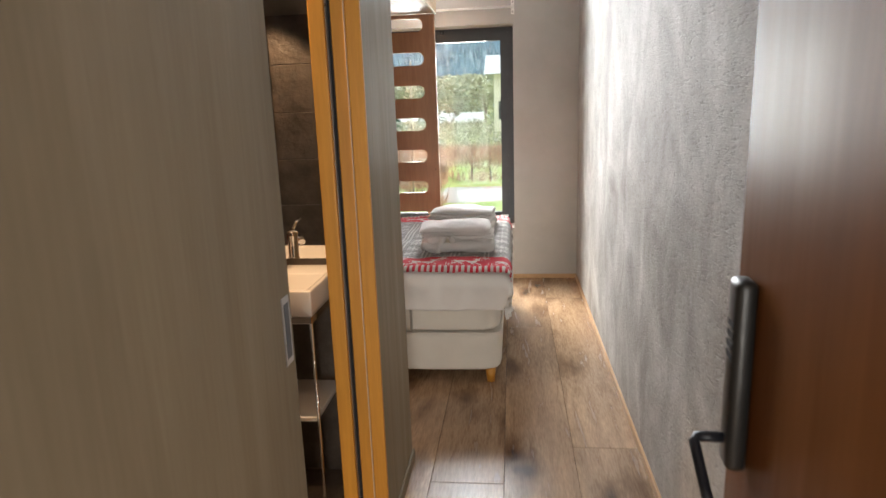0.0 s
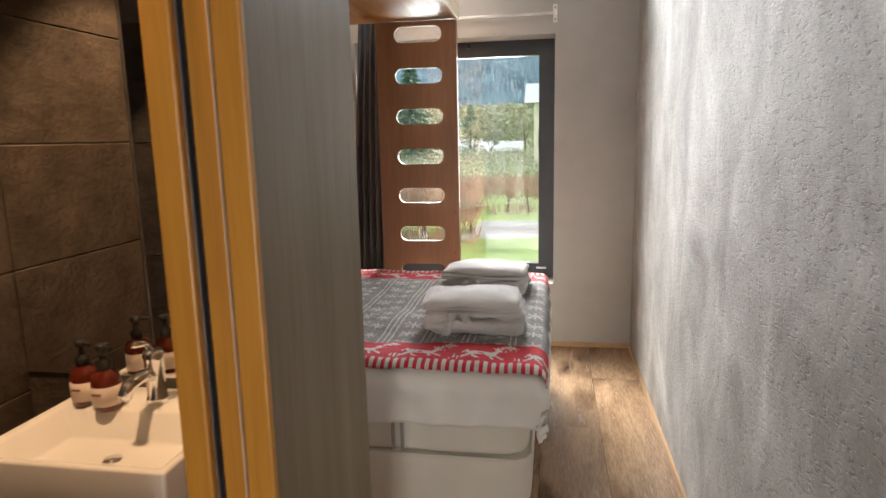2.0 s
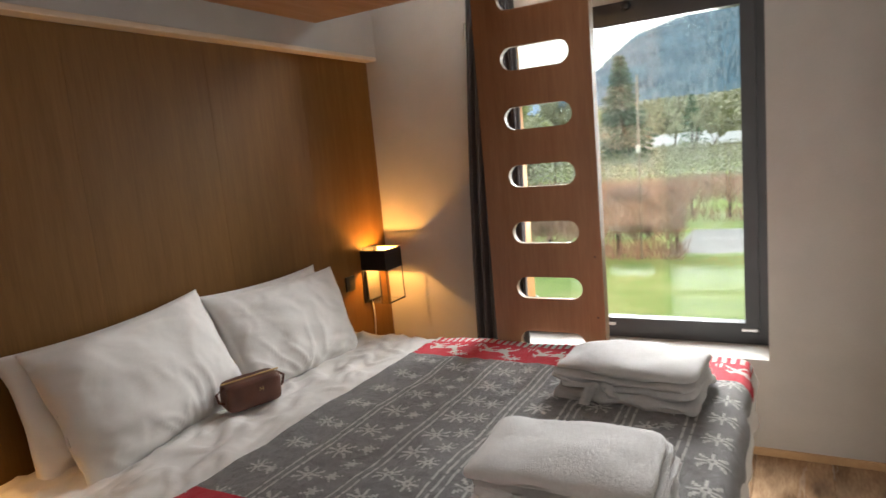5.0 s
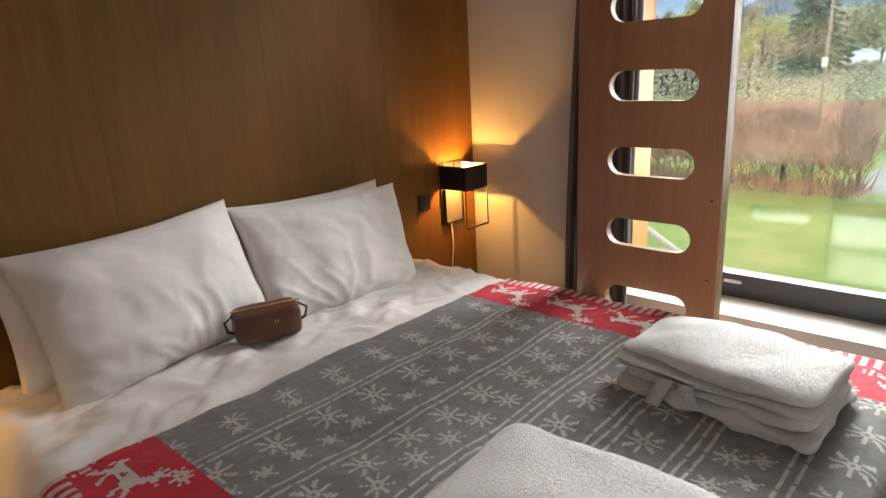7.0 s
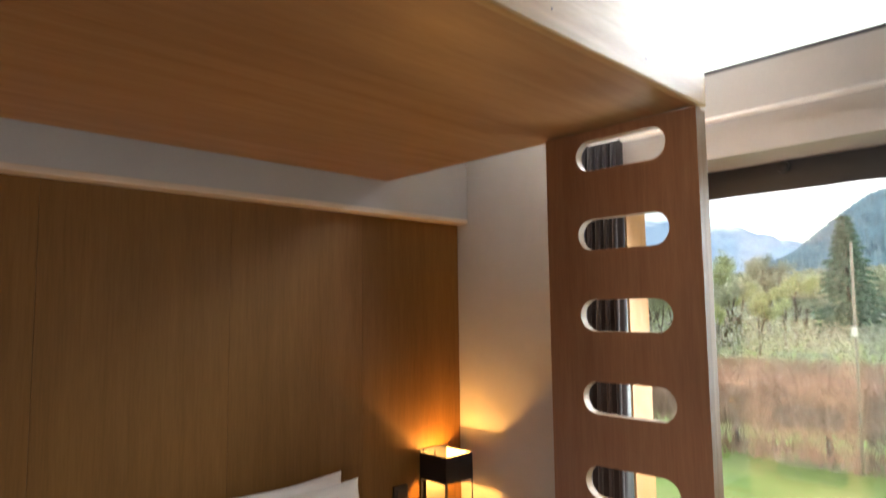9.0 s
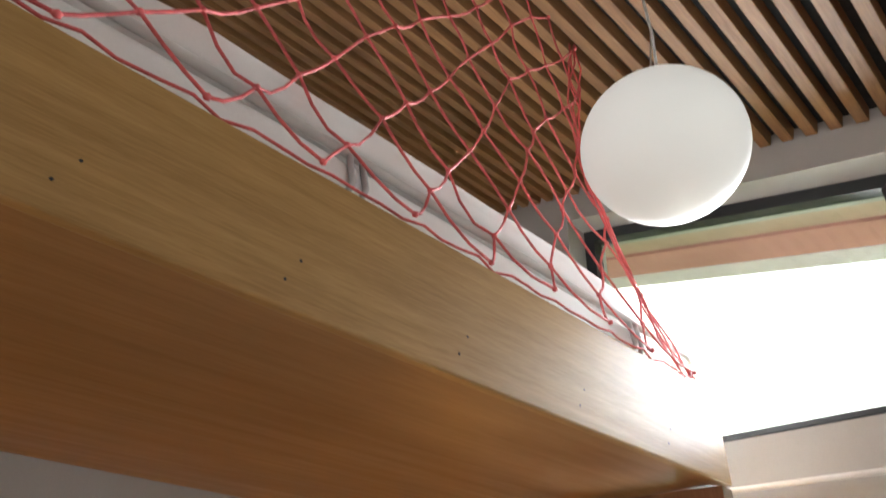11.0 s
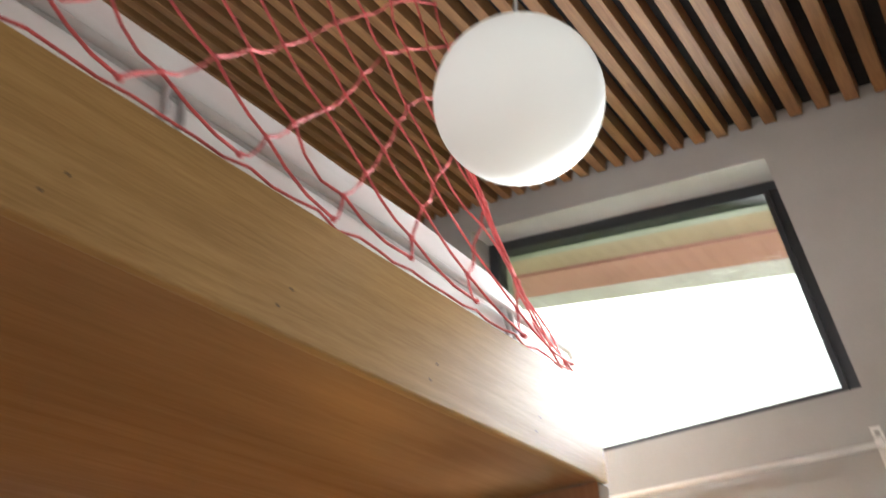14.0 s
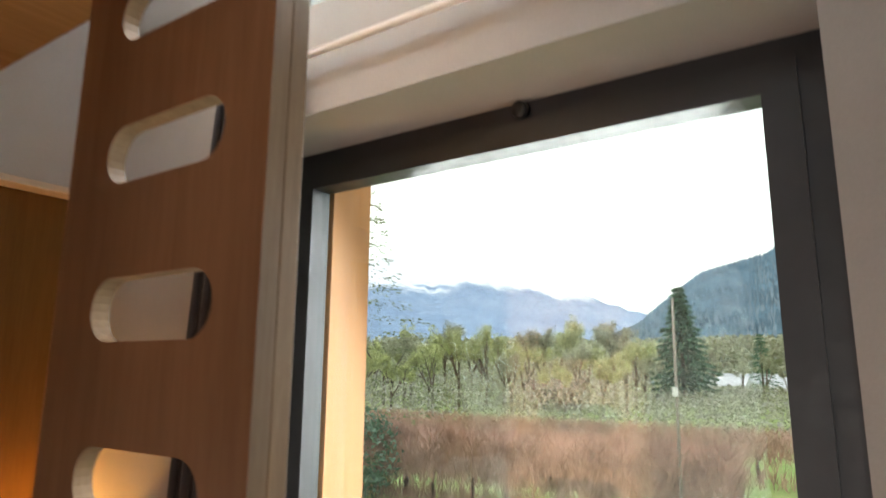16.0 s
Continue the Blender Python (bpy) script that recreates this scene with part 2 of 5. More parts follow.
M_MIRROR = plain("mirror_silver", (0.9, 0.9, 0.9), 0.01, 1.0, vary=0.0)
M_GLASS = glass_pane("window_glass")
M_LINEN = cloth("white_cotton_percale", (0.70, 0.675, 0.64), 500, 0.1, 9, 0.03, crease=0.05)
M_BASE = cloth("cream_bed_fabric", (0.66, 0.62, 0.55), 400, 0.25, 5, 0.05)
M_TERRY = cloth("white_terry", (0.7, 0.675, 0.65), 130, 1.0, 8, 0.06, 0.009, 0.3)
M_RED = cloth("red_wool", (0.5, 0.012, 0.03), 330, 0.8, 12, 0.15, 0.003, 0.05)
M_GREY = cloth("grey_wool", (0.165, 0.155, 0.148), 260, 1.0, 40, 0.35, 0.005, 0.35)
M_CREAM = cloth("cream_wool", (0.54, 0.515, 0.48), 330, 0.8, 12, 0.1, 0.003, 0.05)
M_FLAKE = cloth("pale_grey_wool", (0.50, 0.48, 0.45), 260, 1.0, 40, 0.25, 0.005, 0.35)
M_LEATHER = plain("brown_leather", (0.115, 0.04, 0.022), 0.42, vary=0.25, bump=0.4, bump_scale=240)
M_CURTAIN = cloth("charcoal_curtain", (0.03, 0.03, 0.035), 350, 0.3, 6, 0.2)
M_NET = plain("red_net_cord", (0.56, 0.095, 0.095), 0.6, vary=0.3, scale=40)
M_GLOBE = glow("lit_opal_glass", (0.86, 0.885, 0.86), 0.22)
M_MATTRESS = cloth("white_mattress_ticking", (0.86, 0.85, 0.83), 350, 0.25, 6, 0.05)
M_CORD = plain("clear_cord", (0.5, 0.49, 0.47), 0.4)
M_AMBER = plain("amber_glass", (0.115, 0.016, 0.006), 0.12, vary=0.1, coat=0.5)
M_LABEL = plain("paper_label", (0.66, 0.55, 0.48), 0.7)
M_INK = plain("label_ink", (0.25, 0.1, 0.06), 0.7)
M_PLASTICBAG = plain("white_plastic_liner", (0.68, 0.65, 0.6), 0.35, bump=0.5, bump_scale=30)
M_GOLD = plain("gold_foil", (0.6, 0.42, 0.18), 0.35, 0.8)
M_ROD = plain("white_powder_coat", (0.78, 0.76, 0.72), 0.4)

# ---- mesh tools ----
def thing(name, label, category, group="", kind="", at=(0, 0, 0)):
    o = new(name)
    o.empty_display_size = 0.05
    o.location = at
    return tagged(o, label, category, group, kind)


def world_of(o):
    m = o.matrix_basis.copy()
    return m if o.parent is None else world_of(o.parent) @ o.matrix_parent_inverse @ m


def place(ob, parent):
    if parent is not None:
        ob.parent = parent
        ob.matrix_parent_inverse = world_of(parent).inverted()
    return ob


def mesh_of(name, bm, materials, smooth=False):
    bmesh.ops.recalc_face_normals(bm, faces=bm.faces)
    if smooth:
        for f in bm.faces:
            f.smooth = True
    me = bpy.data.meshes.new(name)
    bm.to_mesh(me)
    bm.free()
    for m in (materials if isinstance(materials, (list, tuple)) else [materials]):
        me.materials.append(m)
    return me


def part(name, bm, material, parent=None, label="", smooth=False):
    o = new(name, mesh_of(name, bm, material, smooth))
    if label:
        o["label"] = label
    return place(o, parent)


def box(bm, x0, x1, y0, y1, z0, z1, bevel=0.0, seg=1, m=None):
    r = bmesh.ops.create_cube(bm, size=1)
    mat4 = Matrix.Translation(((x0 + x1) / 2, (y0 + y1) / 2, (z0 + z1) / 2)) @ Matrix.Diagonal((abs(x1 - x0), abs(y1 - y0), abs(z1 - z0), 1))
    if m is not None:
        mat4 = m @ mat4
    bmesh.ops.transform(bm, matrix=mat4, verts=r["verts"])
    if bevel:
        es = list({e for v in r["verts"] for e in v.link_edges})
        bmesh.ops.bevel(bm, geom=es, offset=bevel, segments=seg, affect='EDGES', profile=0.5)
    return bm


def boxed(*a, **k):
    return box(bmesh.new(), *a, **k)


def rod(bm, a, b, r, r2=None, seg=12, caps=True):
    a, b = Vector(a), Vector(b)
    d = b - a
    q = d.to_track_quat('Z', 'Y').to_matrix().to_4x4()
    bmesh.ops.create_cone(bm, cap_ends=caps, segments=seg, radius1=r, radius2=r if r2 is None else r2, depth=d.length,
                          matrix=Matrix.Translation((a + b) / 2) @ q)
    return bm


def ball(bm, c, r, u=16, v=10, scale=(1, 1, 1)):
    bmesh.ops.create_uvsphere(bm, u_segments=u, v_segments=v, radius=r, matrix=Matrix.Translation(c) @ Matrix.Diagonal((*scale, 1)))
    return bm


def lathe(bm, profile, at=(0, 0, 0), seg=24, m=None):
    """Turns (radius, height) pairs round the z axis."""
    rings = []
    for r, z in profile:
        ring = []
        for i in range(seg):
            a = 2 * math.pi * i / seg
            p = Vector((at[0] + r * math.cos(a), at[1] + r * math.sin(a), at[2] + z))
            ring.append(bm.verts.new(m @ p if m is not None else p))
        rings.append(ring)
    for a, b in zip(rings, rings[1:]):
        for i in range(seg):
            bm.faces.new((a[i], a[(i + 1) % seg], b[(i + 1) % seg], b[i]))
    for ring, rev in ((rings[0], True), (rings[-1], False)):
        if (ring[0].co - ring[seg // 2].co).length > 1e-5:
            bm.faces.new(ring[::-1] if rev else ring)
    return bm


def tube(bm, pts, r, seg=6):
    """A round cord through points."""
    pts = [Vector(p) for p in pts]
    rings = []
    for i, p in enumerate(pts):
        d = (pts[min(i + 1, len(pts) - 1)] - pts[max(i - 1, 0)]).normalized()
        ax = Vector((0, 0, 1)) if abs(d.z) < 0.9 else Vector((1, 0, 0))
        u = d.cross(ax).normalized()
        w = d.cross(u)
        rings.append([bm.verts.new(p + r * (math.cos(2 * math.pi * k / seg) * u + math.sin(2 * math.pi * k / seg) * w)) for k in range(seg)])
    for a, b in zip(rings, rings[1:]):
        for k in range(seg):
            bm.faces.new((a[k], a[(k + 1) % seg], b[(k + 1) % seg], b[k]))
    bm.faces.new(rings[0][::-1])
    bm.faces.new(rings[-1])
    return bm


def soft(bm, centre, size, power=4.0, amp=0.006, freq=6.0, res=18, m=None, seed=0.0, plan=None):
    """A padded block: a rounded box with uneven, wrinkled faces."""
    n0 = len(bm.verts)
    r = bmesh.ops.create_cube(bm, size=2)
    es = list({e for v in r["verts"] for e in v.link_edges})
    bmesh.ops.subdivide_edges(bm, edges=es, cuts=res, use_grid_fill=True)
    bm.verts.ensure_lookup_table()
    vs = bm.verts[n0:]
    c = Vector(centre)
    h = Vector(size) / 2
    for v in vs:
        u = v.co.copy()
        a_ = plan or power
        k = ((abs(u.x) ** a_ + abs(u.y) ** a_) ** (power / a_) + abs(u.z) ** power) ** (1 / power)
        u = u / max(k, 1e-6)
        p = Vector((u.x * h.x, u.y * h.y, u.z * h.z))
        q = (p + c + Vector((seed, seed * 1.7, seed * 0.6))) * freq
        d = noise.noise(q) * 0.7 + noise.noise(q * 2.3) * 0.3
        nrm = Vector((u.x / h.x, u.y / h.y, u.z / h.z)).normalized()
        p = p + nrm * d * amp + c
        v.co = m @ p if m is not None else p
    return bm


def slab(bm, outline, thick, m=None):
    """Extrudes a closed outline of (u, v) pairs by its thickness along the third axis."""
    a = [bm.verts.new((u, v, 0)) for u, v in outline]
    b = [bm.verts.new((u, v, thick)) for u, v in outline]
    bm.faces.new(a[::-1])
    bm.faces.new(b)
    k = len(a)
    for i in range(k):
        bm.faces.new((a[i], a[(i + 1) % k], b[(i + 1) % k], b[i]))
    if m is not None:
        bmesh.ops.transform(bm, matrix=m, verts=a + b)
    return bm


def structure(name, bm, material, label, category="", smooth=False):
    return tagged(part(name, bm, material, None, "", smooth), label, category or name.split("_")[0], "", "structure")

# ---- the room's shell ----
XR, YF = 0.475, 5.76          # right wall, window wall
XP, XB = -1.994, -1.932       # head panel, upper wall over it
YO = 6.10                     # outer face of the window wall


def roof_z(x):
    return 3.40 - 0.262 * x


def wall_with_holes(bm, x0, x1, y0, y1, z0, ztop, holes):
    """A wall along x of even thickness, its top a function of x, with rectangular holes (x0, x1, z0, z1 as function or number)."""
    xs = sorted({x0, x1, *[h[0] for h in holes], *[h[1] for h in holes]})
    for a, b in zip(xs, xs[1:]):
        mid = (a + b) / 2
        cuts = sorted([h for h in holes if h[0] < mid < h[1]], key=lambda h: h[2])
        low = lambda x: z0
        spans = []
        for h in cuts:
            spans.append((low, (lambda x, h=h: h[2])))
            low = h[3]
        spans.append((low, ztop))
        for lo, hi in spans:
            vs = [bm.verts.new((x, y, f(x))) for y in (y0, y1) for x, f in ((a, lo), (b, lo), (b, hi), (a, hi))]
            for q in ((0, 1, 2, 3), (7, 6, 5, 4), (0, 4, 5, 1), (1, 5, 6, 2), (2, 6, 7, 3), (3, 7, 4, 0)):
                bm.faces.new([vs[i] for i in q])
    return bm


WX0, WX1 = -1.385, -0.045
W_LOW = (WX0, WX1, 0.44, lambda x: 2.09)
W_UP = (WX0, WX1 + 0.008, 2.380, lambda x: 3.268 - 0.262 * (x + 0.05))
wb = wall_with_holes(bmesh.new(), -2.35, XR + 0.2, YF, YO, -0.5, lambda x: roof_z(x) + 0.25, [W_LOW, W_UP])
structure("wall_north", wb, M_PLASTER, "pale grey plastered wall with two stacked windows", "wall")
structure("wall_east", boxed(XR, XR + 0.2, -0.9, YF, -0.5, 4.0), M_CONCRETE, "grey concrete-look textured wall", "wall")
structure("wall_west", boxed(-2.2, XP - 0.02, 2.84, YF, -0.5, 2.006), M_PLASTER, "plastered wall behind the wooden headboard panels", "wall")
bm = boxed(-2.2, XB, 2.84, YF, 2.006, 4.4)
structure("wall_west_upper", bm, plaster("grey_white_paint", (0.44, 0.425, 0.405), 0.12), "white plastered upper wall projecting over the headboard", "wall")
bm = boxed(XP - 0.02, XB + 0.004, 2.84, YF - 0.002, 1.986, 2.006, 0.002)
structure("trim", bm, M_TRIM, "pale wooden trim under the projecting wall", "trim")
# end wall of the bunk and the bathroom
structure("wall_south", boxed(-2.2, -0.625, 2.765, 2.84, -0.5, 4.4), M_WHITE, "white wall between bathroom and bunk", "wall")
structure("wall_loft_end", boxed(XB + 0.003, -0.66, 2.845, 3.215, 2.16, 4.2), M_WHITE, "white loft end wall at the head of the bunk", "wall")
structure("wall_entry_upper", boxed(-0.624, XR, 2.765, 2.839, 2.421, 4.2), M_WHITE, "white wall over the hall opening", "wall")
# Unseen doorway and corridor, added to admit the corridor lamp and shut out sky.
structure("wall_entry", wall_with_holes(bmesh.new(), -2.2, XR + 0.2, -1.1, -0.9, -0.5, lambda x: 2.6, [(-0.5, 0.42, 0.0, lambda x: 2.08)]), M_PLASTER, "unseen plastered wall around the entrance doorway", "wall")
structure("wall_corridor", boxed(-2.2, XR + 0.2, -2.7, -2.55, -0.5, 2.6), M_PLASTER, "unseen plain plastered corridor wall outside the entrance", "wall")
structure("wall_corridor_end", boxed(-2.2, -2.05, -2.55, -1.1, -0.5, 2.6), M_PLASTER, "unseen plain plastered end wall of the corridor", "wall")
structure("wall_corridor_end", boxed(XR + 0.05, XR + 0.2, -2.55, -1.1, -0.5, 2.6), M_PLASTER, "unseen plain plastered end wall of the corridor", "wall")
structure("corridor_ceiling", boxed(-2.2, XR + 0.2, -2.7, -1.1, 2.6, 2.7), M_WHITE, "unseen white flat corridor ceiling", "ceiling")
structure("corridor_floor", boxed(-2.05, XR + 0.05, -2.55, -0.9, -0.4, -0.004), M_GROUT, "unseen plain grey corridor floor", "floor")
structure("hall_ceiling", boxed(-2.2, XR + 0.2, -1.1, 2.765, 2.42, 2.5), M_WHITE, "white flat ceiling of hall and bathroom", "ceiling")
structure("floor_base", boxed(-2.35, XR + 0.2, -0.9, YO, -0.5, -0.02), M_BLACKFELT, "dark subfloor", "floor")

# sloping slatted ceiling: one mesh of dark backing and larch slats
bm = bmesh.new()
for a, b in ((-2.2, XR),):
    vs = [bm.verts.new((x, y, roof_z(x) + dz)) for dz in (0.06, 0.12) for x, y in ((a, 2.84), (b, 2.84), (b, YF), (a, YF))]
    for q in ((0, 1, 2, 3), (7, 6, 5, 4), (0, 4, 5, 1), (1, 5, 6, 2), (2, 6, 7, 3), (3, 7, 4, 0)):
        bm.faces.new([vs[i] for i in q])
tilt = Matrix.Rotation(math.atan(0.262), 4, 'Y')
x = XR - 0.03
while x > -2.15:
    m = Matrix.Translation((x, 0, roof_z(x))) @ tilt
    nf = len(bm.faces)
    box(bm, -0.021, 0.021, 2.845, YF - 0.012, 0.0, 0.058, 0.002, 1, m)
    bm.faces.ensure_lookup_table()
    for f in bm.faces[nf:]:
        f.material_index = 1
    x -= 0.0835
ceiling = structure("ceiling", bm, [M_BLACKFELT, M_SLAT], "sloping ceiling of larch slats over black felt", "ceiling")

# skirting
sk = structure("baseboard", boxed(XR - 0.012, XR, -0.9, YF, 0.0, 0.035, 0.002), M_SKIRT, "thin oak skirting strip along the concrete wall", "baseboard")
structure("baseboard", boxed(-0.12, XR - 0.012, YF - 0.012, YF, 0.0, 0.035, 0.002), M_SKIRT, "thin oak skirting strip under the window wall", "baseboard")
structure("baseboard", boxed(-1.98, -0.12, YF - 0.012, YF, 0.0, 0.035, 0.002), M_SKIRT, "thin oak skirting strip behind the bed", "baseboard")

# headboard panels
head = thing("headboard_panel", "tall oak veneer wall panels behind the bed", "wall panel", kind="structure", at=(XP, 4.3, 0))
for y0, y1 in ((2.85, 3.49), (3.49, 4.06), (4.06, 4.635), (4.635, 5.20), (5.20, 5.755)):
    part("panel", boxed(XP - 0.018, XP, y0 + 0.0003, y1 - 0.0003, 0.0, 1.985, 0.0003), M_OAK, head)

# ---- windows ----
def window(name, hole, label, mull=0.09, depth=0.215):
    x0, x1, z0 = hole[0], hole[1], hole[2]
    w = thing(name, label, "window", kind="structure", at=((x0 + x1) / 2, YF + 0.22, z0))
    y0, y1 = YF + depth, YF + depth + 0.07

    def rail(nm, pts, ya=y0, yb=y1, mat=M_FRAME):
        bm = bmesh.new()
        slab(bm, [(p[0], -p[1]) for p in pts], yb - ya, Matrix.Translation((0, ya, 0)) @ Matrix.Rotation(radians(-90), 4, 'X'))
        return part(nm, bm, mat, w)
    fw = 0.045
    t = hole[3]
    rail("frame", [(x0, z0), (x1, z0), (x1, z0 + fw), (x0, z0 + fw)])
    rail("frame", [(x0, t(x0) - fw), (x1, t(x1) - fw), (x1, t(x1)), (x0, t(x0))])
    rail("frame", [(x0, z0 + fw), (x0 + fw, z0 + fw), (x0 + fw, t(x0) - fw), (x0, t(x0) - fw)])
    rail("frame", [(x1 - fw, z0 + fw), (x1, z0 + fw), (x1, t(x1) - fw), (x1 - fw, t(x1) - fw)])
    a, b, s, g = x0 + fw, x1 - fw, z0 + fw, mull - fw
    ys, ye = y0 - 0.012, y1 - 0.015
    tt = lambda x: t(x) - fw
    rail("sash", [(a, s), (b, s), (b, s + g), (a, s + g)], ys, ye)
    rail("sash", [(a, tt(a) - g), (b, tt(b) - g), (b, tt(b)), (a, tt(a))], ys, ye)
    rail("sash", [(a, s + g), (a + g, s + g), (a + g, tt(a) - g), (a, tt(a) - g)], ys, ye)
    rail("sash", [(b - g, s + g), (b, s + g), (b, tt(b) - g), (b - g, tt(b) - g)], ys, ye)
    for yy in (y0 + 0.025, y0 + 0.043):
        gl = rail("pane", [(a + g - 0.004, s + g - 0.004), (b - g + 0.004, s + g - 0.004), (b - g + 0.004, tt(b) - g + 0.004), (a + g - 0.004, tt(a) - g + 0.004)], yy, yy + 0.004, M_GLASS)
        gl.visible_shadow = False
    return w


win1 = window("window_1", W_LOW, "tall anthracite framed window looking onto the garden", mull=0.105)
bm = lathe(bmesh.new(), [(0.0, 0.012), (0.017, 0.016), (0.021, 0.0)], seg=16, m=Matrix.Translation((-0.632, YF + 0.203, 2.066)) @ Matrix.Rotation(radians(90), 4, 'X'))
part("window_knob", bm, M_PLASTIC, win1, "round black catch", True)
for xx in (-0.79, -0.13):
    part("hinge", boxed(xx - 0.035, xx + 0.035, YF + 0.196, YF + 0.206, 0.505, 0.52, 0.003), M_STEEL, win1, "small steel hinge")
win2 = window("window_2", W_UP, "upper window with slanted head under the roof", mull=0.064, depth=0.145)
sill = structure("window_sill", boxed(WX0, WX1, YF - 0.0, YF + 0.215, 0.425, 0.441), M_PLASTER, "pale grey painted window sill", "sill")
# timber lining outside
M_LARCH = wood("orange_larch", (0.4, 0.155, 0.045), (0.55, 0.26, 0.09), 'z', 0.55, 0.7, 0.2)
structure("window_casing", boxed(WX0 + 0.004, WX0 + 0.104, YF + 0.29, YO + 0.11, 0.45, 2.2), M_LARCH, "orange larch casing outside the window", "casing")
structure("window_casing", boxed(WX1 - 0.024, WX1 - 0.004, YF + 0.29, YO + 0.11, 0.45, 2.2), M_LARCH, "orange larch casing outside the window", "casing")
# eaves seen through the upper window
M_EAVE1 = wood("yellow_eave_board", (0.46, 0.3, 0.24), (0.57, 0.4, 0.33), 'x', 0.6)
M_EAVE2 = wood("red_stained_eave_board", (0.58, 0.25, 0.23), (0.68, 0.34, 0.32), 'x', 0.6)
M_EAVE3 = plain("pink_white_fascia", (0.78, 0.68, 0.76), 0.6)
eave = thing("roof_eave", "roof overhang of yellow and red stained boards", "eave", kind="structure", at=(-0.7, YO, 3.5))
for y0, y1, m_, dz in ((6.14, 6.43, M_EAVE1, 0.02), (6.43, 6.68, M_EAVE2, 0.0), (6.68, 6.84, M_EAVE3, -0.005)):
    bm = bmesh.new()
    vs = [bm.verts.new((x, y, roof_z(x) - 0.05 + dz + d)) for d in (0, 0.03) for x, y in ((-2.6, y0), (1.2, y0), (1.2, y1), (-2.6, y1))]
    for q in ((0, 1, 2, 3), (7, 6, 5, 4), (0, 4, 5, 1), (1, 5, 6, 2), (2, 6, 7, 3), (3, 7, 4, 0)):
        bm.faces.new([vs[i] for i in q])
    part("board", bm, m_, eave)


# ---- hall ----
XW = -0.49
structure("wall_hall", boxed(-0.62, XW, 2.42, 2.84, -0.5, 2.42), M_GREYWOOD, "grey wood laminate wall end beside the bathroom", "wall")
structure("baseboard", boxed(XW, XW + 0.01, 2.42, 2.85, 0.0, 0.05, 0.002), M_GREYWOOD, "grey skirting strip on the hall wall", "baseboard")
structure("wall_hall_front", boxed(-0.64, -0.545, -0.9, 0.60, -0.5, 2.42), M_GREYWOOD, "grey wood laminate wall of the hall", "wall")
# pocket jamb of the sliding door
jamb = thing("door_jamb", "honey coloured pine jamb with a slot for the sliding door", "door frame", kind="structure", at=(-0.57, 2.38, 0))
part("strip", boxed(-0.642, -0.594, 2.328, 2.42, -0.02, 2.42, 0.004, 2), M_PINE, jamb)
part("strip", boxed(-0.577, -0.5365, 2.334, 2.42, -0.02, 2.42, 0.004, 2), M_PINE, jamb)
part("strip", boxed(-0.5335, XW + 0.002, 2.330, 2.346, -0.02, 2.42, 0.004, 2), M_PINE, jamb)
part("return", boxed(-0.535, XW, 2.347, 2.4195, -0.02, 2.42), M_GREYWOOD, jamb, "grey laminate return of the wall end")
part("brush_seal", boxed(-0.5938, -0.5772, 2.352, 2.40, -0.02, 2.42), M_BLACKFELT, jamb, "dark brush seal in the slot")
part("seal_edge", boxed(-0.5935, -0.589, 2.338, 2.352, -0.02, 2.42, 0.0015), M_STEEL, jamb, "grey metal edge of the slot")
part("edge_bead", boxed(-0.5363, -0.5337, 2.325, 2.337, -0.02, 2.42, 0.001), M_TRIM, jamb, "pale bead along the jamb")
# sliding door, pushed open
slide = thing("sliding_door", "grey wood laminate sliding door pushed half open", "door", at=(-0.565, 1.15, 0))
part("leaf", boxed(-0.592, -0.535, 0.60, 1.713, 0.008, 2.41, 0.003), M_GREYWOOD, slide)
pull = part("pull", boxed(-0.5352, -0.5325, 1.655, 1.697, 0.93, 1.08, 0.0015), M_STEEL, slide, "recessed steel finger pull")
part("pull_recess", boxed(-0.533, -0.5318, 1.663, 1.689, 0.945, 1.065, 0.0), plain("dark_recess", (0.05, 0.06, 0.08), 0.4), pull, "dark recess of the pull")
# entrance door, opened against the concrete wall
EDY = 1.575
entry = thing("entrance_door", "red-brown veneered entrance door standing open against the wall", "door", at=(0.36, 1.1, 0))
dm = Matrix.Translation((0.338, EDY, 0)) @ Matrix.Rotation(radians(-4.5), 4, 'Z')
part("leaf", box(bmesh.new(), 0.0, 0.045, -0.92, 0.0, 0.008, 2.05, 0.003, 1, dm), M_DOOR, entry)
lock = part("lock_case", box(bmesh.new(), -0.034, -0.0005, -0.128, -0.070, 0.838, 1.17, 0.012, 3, dm), M_PLASTIC, entry, "black electronic lock case", True)
for k in range(4):
    part("key", box(bmesh.new(), -0.0347, -0.033, -0.118, -0.082, 1.035 + 0.018 * k, 1.046 + 0.018 * k, 0.0006, 1, dm), M_BLACKFELT, lock)
bm = tube(bmesh.new(), [dm @ Vector(p) for p in ((-0.03, -0.098, 0.888), (-0.06, -0.098, 0.888), (-0.076, -0.098, 0.886), (-0.081, -0.104, 0.882), (-0.079, -0.127, 0.866), (-0.074, -0.175, 0.832), (-0.072, -0.2, 0.82))], 0.0095, 10)
part("lever", bm, M_BLACK, entry, "black lever handle", True)
for z in (0.3, 1.75):
    part("hinge", rod(bmesh.new(), dm @ Vector((-0.004, -0.925, z)), dm @ Vector((-0.004, -0.925, z + 0.1)), 0.008), M_STEEL, entry, "steel hinge")

